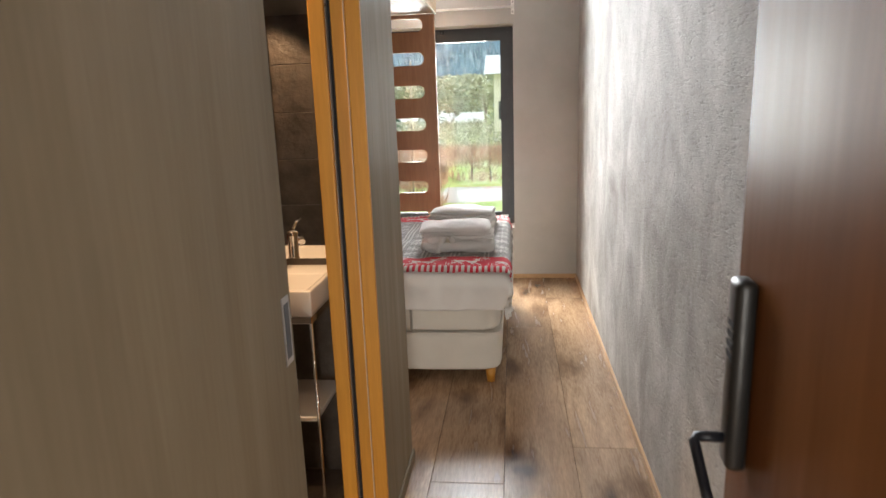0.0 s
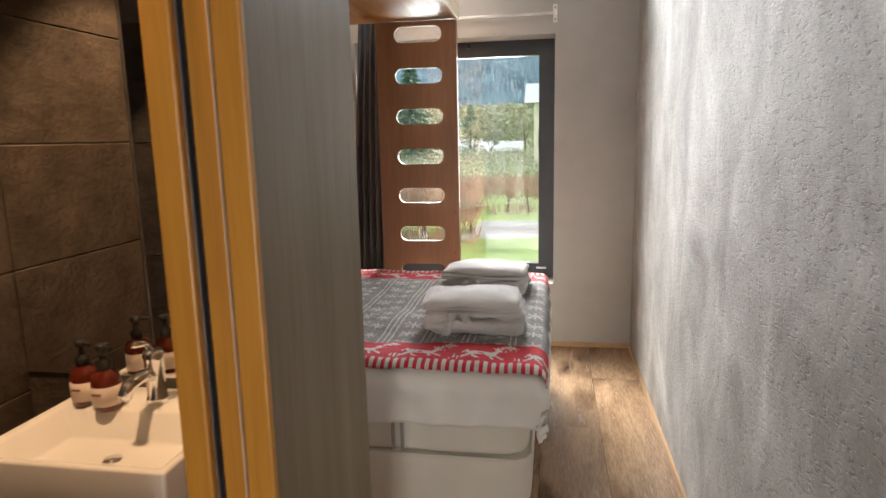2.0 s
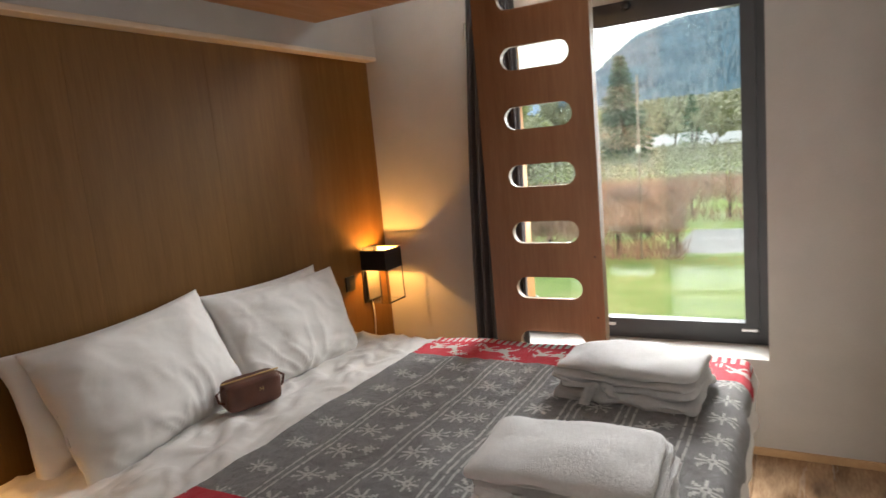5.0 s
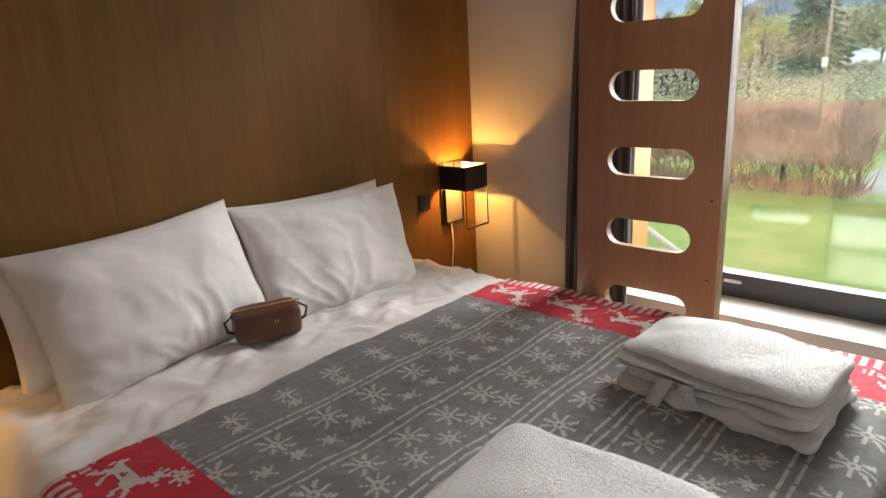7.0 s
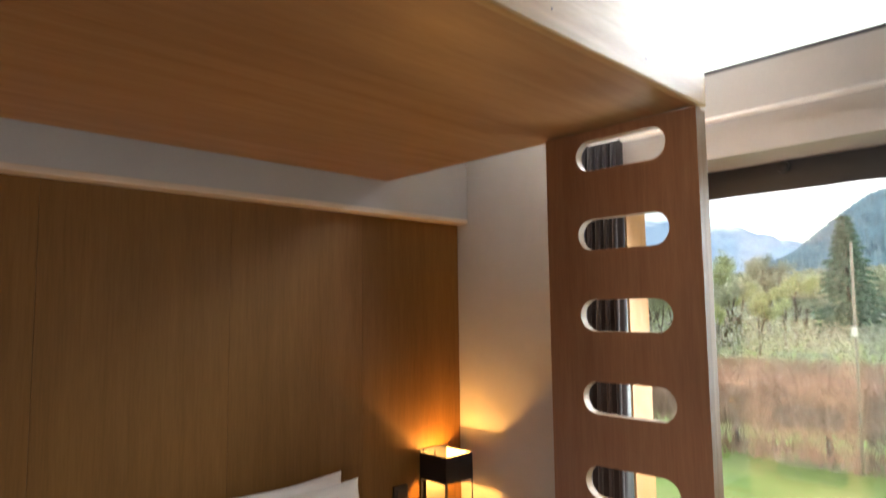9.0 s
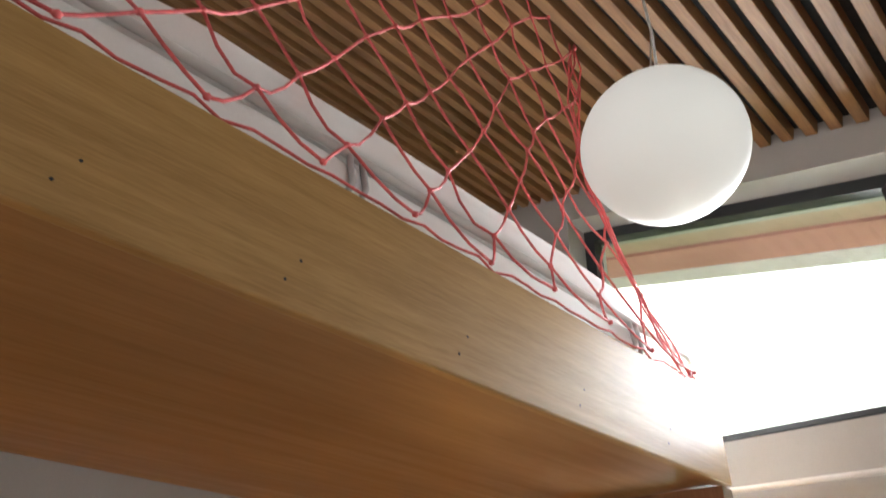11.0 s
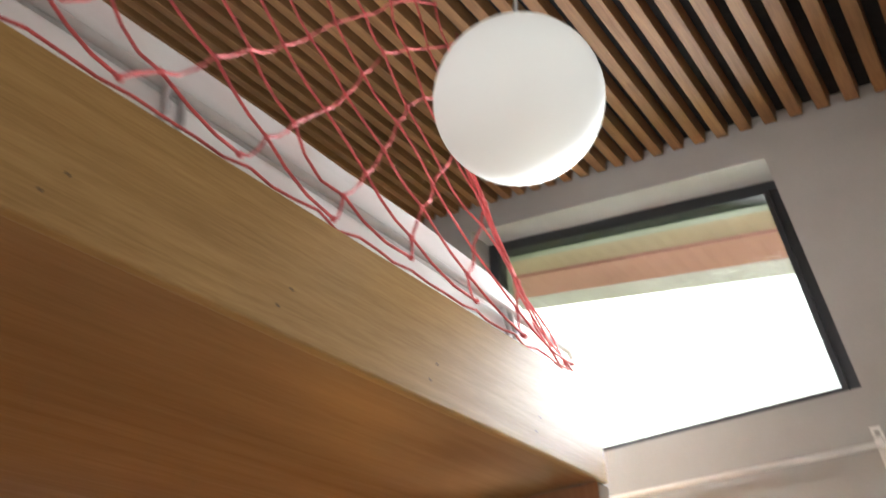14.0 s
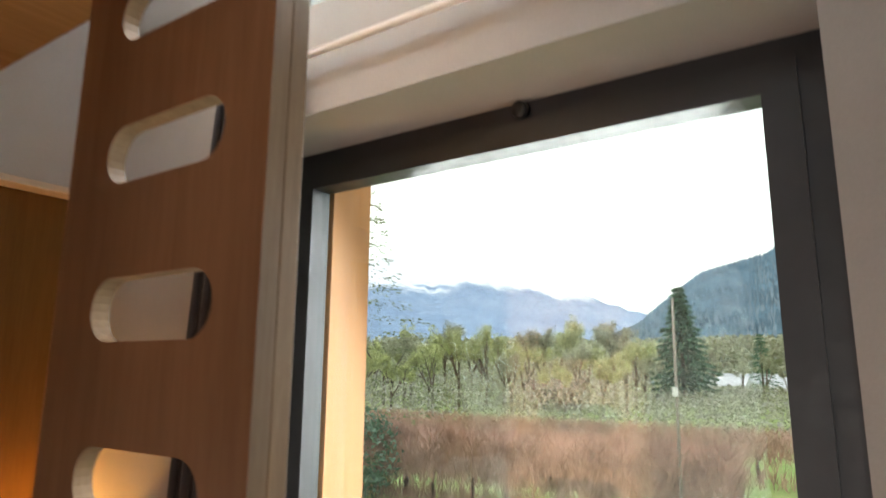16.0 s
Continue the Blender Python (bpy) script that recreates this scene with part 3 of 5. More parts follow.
# ---- bathroom ----
YM = 2.755
XS = -1.327
structure("wall_bath_west", boxed(-2.45, -2.35, 0.85, 2.77, -0.5, 2.42), M_GROUT, "bathroom wall behind the tiles", "wall")
structure("bath_floor", boxed(-2.35, -0.60, 0.85, YM, -0.019, 0.0), M_TILE, "dark slate tile bathroom floor", "floor")
structure("bath_ceiling", boxed(-2.35, -0.60, 0.85, YM, 2.30, 2.33), M_WHITE, "white bathroom ceiling", "ceiling")


side = tagged(part("wall_bath_side", boxed(-1.60, XS - 0.012, 2.262, YM, -0.02, 2.30), M_GROUT), "slate tiled side wall of the bathroom", "wall", "", "structure")
back = tagged(part("wall_bath_shower", boxed(-2.35, -0.66, 0.85, 0.988, -0.02, 2.30), M_GROUT), "slate tiled shower wall", "wall", "", "structure")
part("corner_strip", boxed(XS - 0.012, XS + 0.003, 2.252, 2.2615, 0.0, 2.30, 0.001), M_STEEL, side, "steel tile corner strip")
mirror = thing("wall_mirror", "frameless mirror above the washbasin", "mirror", at=(-1.0, YM, 1.0))
part("mirror_glass", boxed(XS + 0.004, -0.70, YM - 0.006, YM, 0.905, 2.2, 0.001), M_MIRROR, mirror)
structure("wall_bath_north", boxed(XS - 0.3, -0.62, YM, 2.765, -0.02, 2.42), M_TILE, "slate tiled wall under the mirror", "wall")

# washbasin on a chrome console
SX0, SX1, SY0, SY1, SZ0, SZ1 = -1.146, -0.722, 2.388, 2.748, 0.790, 0.882
basin = thing("washbasin", "square white ceramic washbasin", "sink", at=(-0.93, 2.6, SZ0))
bm = bmesh.new()
t = 0.022
ztop, zin = SZ1, SZ0 + 0.03
outer = boxed(SX0, SX1, SY0, SY1, SZ0, SZ0 + 0.02, 0.006, 2)
part("bottom", outer, M_CERAMIC, basin)
bm = bmesh.new()
ins = [(SX0 + t, SY0 + t), (SX1 - t, SY0 + t), (SX1 - t, SY1 - 0.12), (SX0 + t, SY1 - 0.12)]
flo = [(SX0 + t + 0.035, SY0 + t + 0.03), (SX1 - t - 0.035, SY0 + t + 0.03), (SX1 - t - 0.035, SY1 - 0.15), (SX0 + t + 0.035, SY1 - 0.15)]
out = [(SX0, SY0), (SX1, SY0), (SX1, SY1), (SX0, SY1)]
ro = [bm.verts.new((*p, ztop)) for p in out]
ri = [bm.verts.new((*p, ztop - 0.004)) for p in ins]
rf = [bm.verts.new((*p, zin)) for p in flo]
rb = [bm.verts.new((*p, SZ0 + 0.01)) for p in out]
for i in range(4):
    j = (i + 1) % 4
    bm.faces.new((ro[i], ro[j], ri[j], ri[i]))
    bm.faces.new((ri[i], ri[j], rf[j], rf[i]))
    bm.faces.new((rb[i], rb[j], ro[j], ro[i]))
bm.faces.new(rf)
bmesh.ops.bevel(bm, geom=list(bm.edges), offset=0.007, segments=3, affect='EDGES', profile=0.5)
part("bowl", bm, M_CERAMIC, basin, "", True)
part("drain", lathe(bmesh.new(), [(0.0, 0.004), (0.018, 0.004), (0.02, 0.0)], (-0.93, 2.52, zin)), M_CHROME, basin, "chrome drain", True)
part("waste_pipe", rod(bmesh.new(), (-0.93, 2.56, 0.46), (-0.93, 2.56, SZ0), 0.016), M_CHROME, basin, "chrome waste pipe", True)
part("trap", rod(bmesh.new(), (-0.93, 2.56, 0.44), (-0.93, 2.56, 0.60), 0.024), M_CHROME, basin, "chrome bottle trap", True)
con = thing("console_frame", "slim chrome console frame under the washbasin", "stand", at=(-0.93, 2.58, 0.3))
for y in (SY0 + 0.012, SY1 - 0.02):
    part("rail", boxed(SX0 + 0.006, SX1 - 0.004, y - 0.006, y + 0.006, SZ0 - 0.026, SZ0 - 0.001, 0.002), M_CHROME, con)
for x_ in (SX0 + 0.012, SX1 - 0.01):
    part("rail", boxed(x_ - 0.006, x_ + 0.006, SY0 + 0.018, SY1 - 0.026, SZ0 - 0.026, SZ0 - 0.002, 0.002), M_CHROME, con)
    for y in (SY0 + 0.012, SY1 - 0.02):
        part("post", rod(bmesh.new(), (x_, y, 0.0), (x_, y, SZ0 - 0.026), 0.006), M_CHROME, con, "", True)
part("shelf", boxed(SX0 + 0.02, SX1 - 0.018, SY0 + 0.02, SY1 - 0.028, 0.40, 0.418, 0.003), M_CERAMIC, con, "white lower shelf")
tap = thing("basin_tap", "chrome single-lever basin tap", "tap", at=(-0.925, 2.675, SZ1))
part("body", lathe(bmesh.new(), [(0.0, 0), (0.025, 0.0), (0.024, 0.012), (0.021, 0.02), (0.021, 0.10), (0.024, 0.112), (0.018, 0.122), (0, 0.124)], (-0.925, 2.675, SZ1 - 0.002), 24), M_CHROME, tap, "", True)
part("spout", tube(bmesh.new(), [(-0.925, 2.675, SZ1 + 0.06), (-0.925, 2.63, SZ1 + 0.075), (-0.925, 2.585, SZ1 + 0.07), (-0.925, 2.565, SZ1 + 0.05)], 0.014, 12), M_CHROME, tap, "", True)
part("lever", tube(bmesh.new(), [(-0.925, 2.675, SZ1 + 0.12), (-0.92, 2.64, SZ1 + 0.145), (-0.915, 2.60, SZ1 + 0.155)], 0.007, 8), M_CHROME, tap, "", True)


def pump_bottle(x, y, h=0.133):
    b = thing("soap_bottle", "amber pump bottle with a pale paper label", "bottle", "soap bottles on the washbasin", at=(x, y, SZ1))
    body = part("body", lathe(bmesh.new(), [(0, 0), (0.027, 0), (0.031, 0.004), (0.031, h * 0.5), (0.027, h * 0.6), (0.014, h * 0.67), (0.012, h * 0.7), (0, h * 0.7)], (x, y, SZ1 - 0.004), 24), M_AMBER, b, "", True)
    lab = part("label_band", lathe(bmesh.new(), [(0.0312, h * 0.1), (0.0318, h * 0.1), (0.0318, h * 0.42), (0.0312, h * 0.42)], (x, y, SZ1 - 0.004), 24), M_LABEL, b, "pale paper label", True)
    part("print", boxed(x - 0.012, x + 0.01, y - 0.0324, y - 0.0315, SZ1 + h * 0.26, SZ1 + h * 0.30), M_INK, lab)
    pump = part("pump", lathe(bmesh.new(), [(0, h * 0.68), (0.0155, h * 0.68), (0.0155, h * 0.82), (0.007, h * 0.85), (0.007, h * 1.0), (0.013, h * 1.01), (0.013, h * 1.1), (0, h * 1.1)], (x, y, SZ1 - 0.004), 16), M_PLASTIC, b, "black pump head", True)
    part("nozzle", rod(bmesh.new(), (x, y, SZ1 + h * 1.03), (x + 0.03, y - 0.012, SZ1 + h * 1.02), 0.004), M_PLASTIC, pump)
    return b


pump_bottle(-1.085, 2.655)
pump_bottle(-1.018, 2.635)
towel = thing("hand_towel", "pale hand towel hanging from the console", "towel", at=(-1.13, 2.44, 0.5))
part("cloth", soft(bmesh.new(), (-1.12, 2.43, 0.63), (0.14, 0.06, 0.26), 5, 0.012, 14, 14), M_TERRY, towel, "", True)
bin_ = thing("waste_bin", "small bin with a crumpled white liner", "bin", at=(-0.98, 2.56, 0.418))
part("liner", soft(bmesh.new(), (-0.98, 2.56, 0.50), (0.17, 0.15, 0.16), 4, 0.02, 16, 14), M_PLASTICBAG, bin_, "", True)
# shower against the far bathroom wall, seen in the mirror
sh = thing("shower_set", "chrome thermostatic shower with hand shower and overhead spray", "shower", at=(-1.75, 1.0, 1.0))
part("riser", rod(bmesh.new(), (-1.60, 1.045, 0.93), (-1.60, 1.045, 2.08), 0.010), M_CHROME, sh, "", True)
part("overhead_arm", rod(bmesh.new(), (-1.60, 1.045, 2.075), (-1.82, 1.12, 2.075), 0.008), M_CHROME, sh, "", True)
part("overhead_spray", lathe(bmesh.new(), [(0, 0.0), (0.11, 0.0), (0.11, 0.008), (0.02, 0.016), (0, 0.016)], (-1.84, 1.13, 2.05), 32), M_CHROME, sh, "", True)
part("slide_rail", rod(bmesh.new(), (-1.74, 1.045, 0.95), (-1.74, 1.045, 1.80), 0.009), M_CHROME, sh, "", True)
part("mixer_bar", rod(bmesh.new(), (-1.92, 1.06, 0.955), (-1.64, 1.06, 0.955), 0.022), M_CHROME, sh, "", True)
hs = part("hand_shower", rod(bmesh.new(), (-1.755, 1.09, 1.70), (-1.82, 1.12, 1.90), 0.011), M_CHROME, sh, "", True)
part("spray_face", lathe(bmesh.new(), [(0, 0), (0.052, 0), (0.05, 0.014), (0, 0.02)], (0, 0, 0), 24, Matrix.Translation((-1.83, 1.135, 1.935)) @ Matrix.Rotation(radians(-70), 4, 'X')), M_CERAMIC, hs, "white spray face", True)
hose = [(-1.765, 1.09, 1.69), (-1.80, 1.10, 1.45), (-1.83, 1.11, 1.15), (-1.86, 1.12, 0.85), (-1.82, 1.13, 0.66), (-1.75, 1.13, 0.62), (-1.71, 1.10, 0.72), (-1.71, 1.07, 0.93)]
part("hose", tube(bmesh.new(), hose, 0.007, 8), M_CHROME, sh, "", True)
part("bracket", boxed(-1.765, -1.715, 1.03, 1.10, 1.66, 1.71, 0.008), M_CHROME, sh)
vent = thing("wall_vent", "round white extractor vent", "vent", at=(-2.0, 0.99, 2.0))
rm = Matrix.Translation((-1.99, 1.001, 2.0)) @ Matrix.Rotation(radians(-90), 4, 'X')
part("ring", lathe(bmesh.new(), [(0.045, 0.0), (0.10, 0.0), (0.098, 0.012), (0.055, 0.02), (0.045, 0.012)], (0, 0, 0), 32, rm), M_ROD, vent, "", True)
part("core", lathe(bmesh.new(), [(0, 0.004), (0.044, 0.004), (0.044, 0.006), (0, 0.006)], (0, 0, 0), 24, rm), M_BLACKFELT, vent, "dark vent opening")

# ---- outside ----
GZ = -0.45


def ground_z(y_):
    """The garden is level; the valley floor falls away behind the trees."""
    return GZ - 3.2 * min(1.0, max(0.0, (y_ - 60) / 35))


def grass_mat():
    m, n, l, p = nodes_of("spring_lawn")
    v = mapped(n, l, (1, 1, 1), seed=False)
    a = noise_tex(n, l, v, 0.9, 6, 0.65)
    b = noise_tex(n, l, v, 26.0, 6, 0.75)
    c = ramp(n, l, a, [(0.3, (0.16, 0.26, 0.055)), (0.5, (0.25, 0.35, 0.095)), (0.72, (0.4, 0.43, 0.17))])
    c = mixed(n, l, 0.55, c, ramp(n, l, b, [(0.3, (0.5, 0.55, 0.4)), (0.7, (1.4, 1.35, 1.2))]), 'MULTIPLY')
    l.new(c, p.inputs["Base Color"])
    p.inputs["Roughness"].default_value = 0.9
    bumped(n, l, p, b, 0.8, 0.03)
    return m


def hill_mat(name, low, mid, high, snow=None, scale=0.02):
    m, n, l, p = nodes_of(name)
    v = mapped(n, l, (1, 1, 1), seed=False)
    a = noise_tex(n, l, v, scale, 10, 0.72, 0.6)
    b = noise_tex(n, l, v, scale * 9, 9, 0.8)
    c = ramp(n, l, a, [(0.32, low), (0.5, mid), (0.68, high)])
    c = mixed(n, l, 0.5, c, ramp(n, l, b, [(0.4, (0.45, 0.47, 0.52)), (0.6, (1.25, 1.25, 1.22))]), 'MULTIPLY')
    if snow:
        tc = n.new("ShaderNodeTexCoord")
        sp = n.new("ShaderNodeSeparateXYZ")
        l.new(tc.outputs["Object"], sp.inputs[0])
        ma = n.new("ShaderNodeMath")
        ma.operation = 'MULTIPLY_ADD'
        ma.inputs[1].default_value = snow[1]
        l.new(a, ma.inputs[0])
        l.new(sp.outputs["Z"], ma.inputs[2])
        mr = n.new("ShaderNodeMapRange")
        mr.inputs["From Min"].default_value = snow[0]
        mr.inputs["From Max"].default_value = snow[0] + snow[2]
        l.new(ma.outputs[0], mr.inputs["Value"])
        c = mixed(n, l, mr.outputs[0], c, (0.8, 0.82, 0.86))
    l.new(c, p.inputs["Base Color"])
    p.inputs["Roughness"].default_value = 0.95
    return m


M_LAWN = grass_mat()
# Blue distance haze is put into the base colours of hillside and mountain.
M_FORESTHILL = hill_mat("haze_tinted_wooded_hillside", (0.20, 0.31, 0.41), (0.26, 0.38, 0.48), (0.33, 0.44, 0.52), None, 0.05)
M_FARMTN = hill_mat("haze_tinted_far_mountain", (0.17, 0.26, 0.42), (0.22, 0.32, 0.48), (0.3, 0.39, 0.54), (455, 330, 60), 0.004)
M_LEAF = plain("fresh_leaf", (0.44, 0.46, 0.19), 0.7, vary=0.5, scale=3)
M_BROWNLEAF = plain("brown_green_bud", (0.36, 0.36, 0.235), 0.8, vary=0.5, scale=0.6)
M_TWIG = plain("brown_twig", (0.11, 0.075, 0.055), 0.9, vary=0.4, scale=4)
M_HEDGE = plain("rusty_hedge_twig", (0.46, 0.28, 0.21), 0.9, vary=0.55, scale=3)
M_SCRUB = plain("grey_green_scrub", (0.38, 0.365, 0.31), 0.9, vary=0.5, scale=1)
# spruce green, lightened in the base colour to imitate haze
M_NEEDLE = plain("haze_tinted_spruce_needle", (0.09, 0.175, 0.10), 0.8, vary=0.4, scale=3)
M_LARCHN = plain("pale_larch_needle", (0.16, 0.19, 0.07), 0.8, vary=0.4, scale=3)
M_GRAVEL = plain("grey_gravel", (0.27, 0.265, 0.27), 0.9, vary=0.3, scale=6, bump=0.5, bump_scale=30)
M_WALLW = plain("white_render", (0.75, 0.73, 0.68), 0.85)
M_WALLY = plain("pale_yellow_render", (0.76, 0.7, 0.58), 0.85)
M_ROOFW = plain("pale_roof", (0.46, 0.47, 0.49), 0.7)
M_TIMBER = wood("dark_timber_wall", (0.09, 0.05, 0.03), (0.18, 0.1, 0.06), 'x', 0.8)

# one ground sheet out to the horizon
bm = bmesh.new()
ys = [YO + 0.01, 6.6, 7.4, 8.4, 9.6, 11, 12.5, 14, 17, 22, 30, 45, 60, 70, 80, 95, 120, 220, 500, 1200, 4000]
xs = [-3500, -900, -300, -120, -60, -35, -22, -15, -10, -7, -5, -3.5, -2, -1, 0, 1, 2, 3.5, 6, 12, 30, 80, 300, 900, 3500]
gv = [[bm.verts.new((x_, y_, ground_z(y_) + 0.05 * noise.noise(Vector((x_ * 0.4, y_ * 0.4, 0))) + (0.10 if 9 < y_ < 13 else 0))) for x_ in xs] for y_ in ys]
for r0, r1 in zip(gv, gv[1:]):
    for k in range(len(xs) - 1):
        bm.faces.new((r0[k], r0[k + 1], r1[k + 1], r1[k]))
structure("ground", bm, M_LAWN, "bright spring lawn with worn pale patches", "ground", True)
structure("driveway", boxed(-1.6, 12, 12.3, 15.2, GZ - 0.1, GZ + 0.075), M_GRAVEL, "pale grey gravel drive behind the lawn", "road")


def blades(name, make, count, mat_, parent=None, label=""):
    """Many small triangles given by make() as three points each."""
    v, f_ = [], []
    for k in range(count):
        a, b, c = make(k)
        f_.append((len(v), len(v) + 1, len(v) + 2))
        v += [a, b, c]
    me = bpy.data.meshes.new(name)
    me.from_pydata([tuple(p) for p in v], [], f_)
    me.materials.append(mat_)
    o = new(name, me)
    if label:
        o["label"] = label
    return place(o, parent)


rnd = random.Random(7)
U = rnd.uniform


def rvec(s):
    return Vector((U(-s, s), U(-s, s), U(-s, s)))


def lawn_blade(k):
    d = rnd.random() ** 1.6
    x_, y_ = U(-5.5, 2.0), 6.3 + d * 6.2
    h = U(0.02, 0.055)
    p = Vector((x_, y_, GZ + 0.02))
    w = U(0.003, 0.007)
    return p + Vector((-w, 0, 0)), p + Vector((w, 0, 0)), p + Vector((U(-.02, .02), U(-.02, .02), h))


turf = thing("lawn_grass", "short bright grass blades of the lawn", "grass", kind="stuff", at=(-2, 9, GZ))
blades("grass_blade", lawn_blade, 30000, M_LAWN, turf)


def hedge(name, x0, x1, y, top, count, mat_, label, depth=0.5):
    h = thing(name, label, "hedge", kind="stuff", at=((x0 + x1) / 2, y, GZ))

    def twig(k):
        b = Vector((U(x0, x1), y + U(-depth, depth), GZ + top * (0.3 + 0.58 * rnd.random() ** 0.8) if k % 7 else GZ))
        t_ = b + Vector((U(-.25, .25), U(-.15, .15), U(0.15, 0.5)))
        t_.z = min(t_.z, GZ + top + U(-0.12, 0.06))
        w = U(0.004, 0.010)
        return b + Vector((-w, 0, 0)), b + Vector((w, 0, 0)), t_
    blades("twigs", twig, count, mat_, h)
    bm = bmesh.new()
    x_ = x0
    while x_ < x1:
        w_ = U(0.02, 0.06)
        q_ = Vector((x_ + U(-.08, .08), y + U(-.15, .15), GZ + top * U(0.3, 0.45)))
        rod(bm, (x_, q_.y, GZ - 0.1), q_, w_, w_ * 0.6, 6)
        for _ in range(5):
            rod(bm, q_, q_ + Vector((U(-.3, .3), U(-.15, .15), top * U(0.3, 0.5))), w_ * 0.4, 0.004, 4)
        x_ += U(0.45, 0.9)
    part("stems", bm, M_TWIG, h, "dark stems")
    return h


hedge("hedge", -9.5, -1.4, 12.6, 1.15, 24000, M_HEDGE, "bare rusty brown clipped hedge")
hedge("hedge", -16, 9, 17.5, 0.95, 20000, M_HEDGE, "bare rusty brown hedge beyond the drive", 0.8)


def conifer(x_, y_, h, r, mat_, label, count=5200, droop=0.35, fine=1.0):
    g_ = ground_z(y_)
    t_ = thing("conifer_tree", label, "tree", at=(x_, y_, g_))
    part("trunk", rod(bmesh.new(), (x_, y_, g_ - 0.2), (x_, y_, g_ + h * 0.97), h * 0.022, h * 0.003, 8), M_TWIG, t_)
    tiers = [(0.07 + 0.92 * (k / 19) ** 0.9, U(0.7, 1.15)) for k in range(20)]

    def needle(k):
        f_, s_ = tiers[rnd.randrange(len(tiers))]
        rr = r * (1 - f_) ** 1.0 * s_ + 0.05 * r
        arms = 9
        an = (rnd.randrange(arms) + U(-.28, .28)) / arms * 2 * math.pi + f_ * 40
        q = rnd.random() ** 0.6
        b = Vector((x_ + math.cos(an) * rr * q, y_ + math.sin(an) * rr * q, g_ + h * f_ - droop * rr * q + U(-.008, .008) * h))
        L = h * U(0.018, 0.045) * fine
        return b + rvec(L * 0.4), b + rvec(L * 0.4), b + Vector((math.cos(an) * L, math.sin(an) * L, -L * 0.3)) + rvec(L * 0.3)
    blades("crown", needle, count, mat_, t_)
    return t_


def leafy(x_, y_, h, r, leaf, label, leaves=2600, dens=1.0):
    t_ = thing("deciduous_tree", label, "tree", at=(x_, y_, GZ))
    bm = bmesh.new()
    tips = []

    def grow(p, d, L, rad, lev):
        q = p + d * L
        rod(bm, p, q, rad, rad * 0.65, 5, False)
        if lev == 0:
            tips.append((p, q))
            return
        for _ in range(3 if lev > 1 else 4):
            nd = (d + rvec(0.55) + Vector((0, 0, 0.12))).normalized()
            grow(p.lerp(q, U(0.6, 1.0)), nd, L * U(0.55, 0.8), rad * 0.55, lev - 1)
    grow(Vector((x_, y_, GZ - 0.2)), Vector((U(-.05, .05), 0, 1)), h * 0.36, h * 0.02, 3)
    part("trunk", bm, M_TWIG, t_)

    def leafm(k):
        a, b = tips[rnd.randrange(len(tips))]
        c = a.lerp(b, U(0, 1.2)) + rvec(h * 0.035)
        s_ = h * U(0.006, 0.015)
        return c + rvec(s_), c + rvec(s_), c + rvec(s_)
    blades("crown", leafm, leaves, leaf, t_)
    return t_


def az(deg, d):
    """A place d metres off, that many degrees to the left of straight ahead, seen from the window."""
    return -0.1 - d * math.sin(radians(deg)), 4.8 + d * math.cos(radians(deg))


conifer(*az(13.4, 42), 7.0, 2.7, M_NEEDLE, "dark green spruce behind the hedge", 15000)
conifer(*az(41.5, 10.5), 5.2, 2.3, M_LARCHN, "sparse pale larch beside the house", 4500, 0.1, 0.3)
conifer(*az(7.5, 75), 7.5, 2.6, M_NEEDLE, "dark spruce far off near the chalet", 2500)
for k in range(34):
    a_ = 16.5 + k * 0.95 + U(-.4, .4)
    d_ = U(26, 44)
    leafy(*az(a_, d_), d_ * U(0.115, 0.155), 2, M_LEAF if k % 3 else M_BROWNLEAF, "budding tree in early spring leaf", 7000)
for a_, d_, h_ in ((11, 60, 4.6), (9, 48, 3.6), (2.5, 52, 4.4), (5.8, 50, 3.0), (7.2, 58, 4.0), (0.6, 60, 5), (12.6, 52, 4.4)):
    leafy(*az(a_, d_), h_, 2, M_BROWNLEAF, "budding tree in early spring leaf", 5000)


def far_wood(k):
    a_, d_ = U(-8, 52), U(55, 130)
    if 2.5 < a_ < 11.5:
        d_ = U(110, 135)
    x_, y_ = az(a_, d_)
    c = Vector((x_, y_, GZ + abs(U(0, 1)) ** 0.7 * d_ * 0.062))
    s_ = d_ * 0.006
    return c + rvec(s_), c + rvec(s_), c + rvec(s_)


def under(k):
    d_ = 15 + 36 * rnd.random() ** 0.8
    a_ = U(-6, 50)
    x_, y_ = az(a_, d_)
    c = Vector((x_, y_, GZ + rnd.random() ** 1.7 * (0.9 + d_ * 0.024) * (1.0 if a_ > 16 else 0.45)))
    s_ = 0.03 + d_ * 0.0022
    return c + rvec(s_), c + rvec(s_), c + rvec(s_)


scrub = thing("scrub", "rusty undergrowth and shrubs between hedge and trees", "shrubs", kind="stuff", at=(-10, 30, GZ))
blades("far_twig", under, 30000, M_SCRUB, scrub)
blades("far_leaf", under, 28000, M_BROWNLEAF, scrub)
wood_ = thing("far_wood", "mixed spring woodland on the valley floor", "woods", kind="stuff", at=(-20, 80, GZ))
blades("far_foliage", far_wood, 26000, M_BROWNLEAF, wood_)
bush = thing("evergreen_bush", "dark blue-green evergreen bush", "bush", at=(*az(42.5, 9.5), GZ))
bx, by = az(42.5, 9.5)


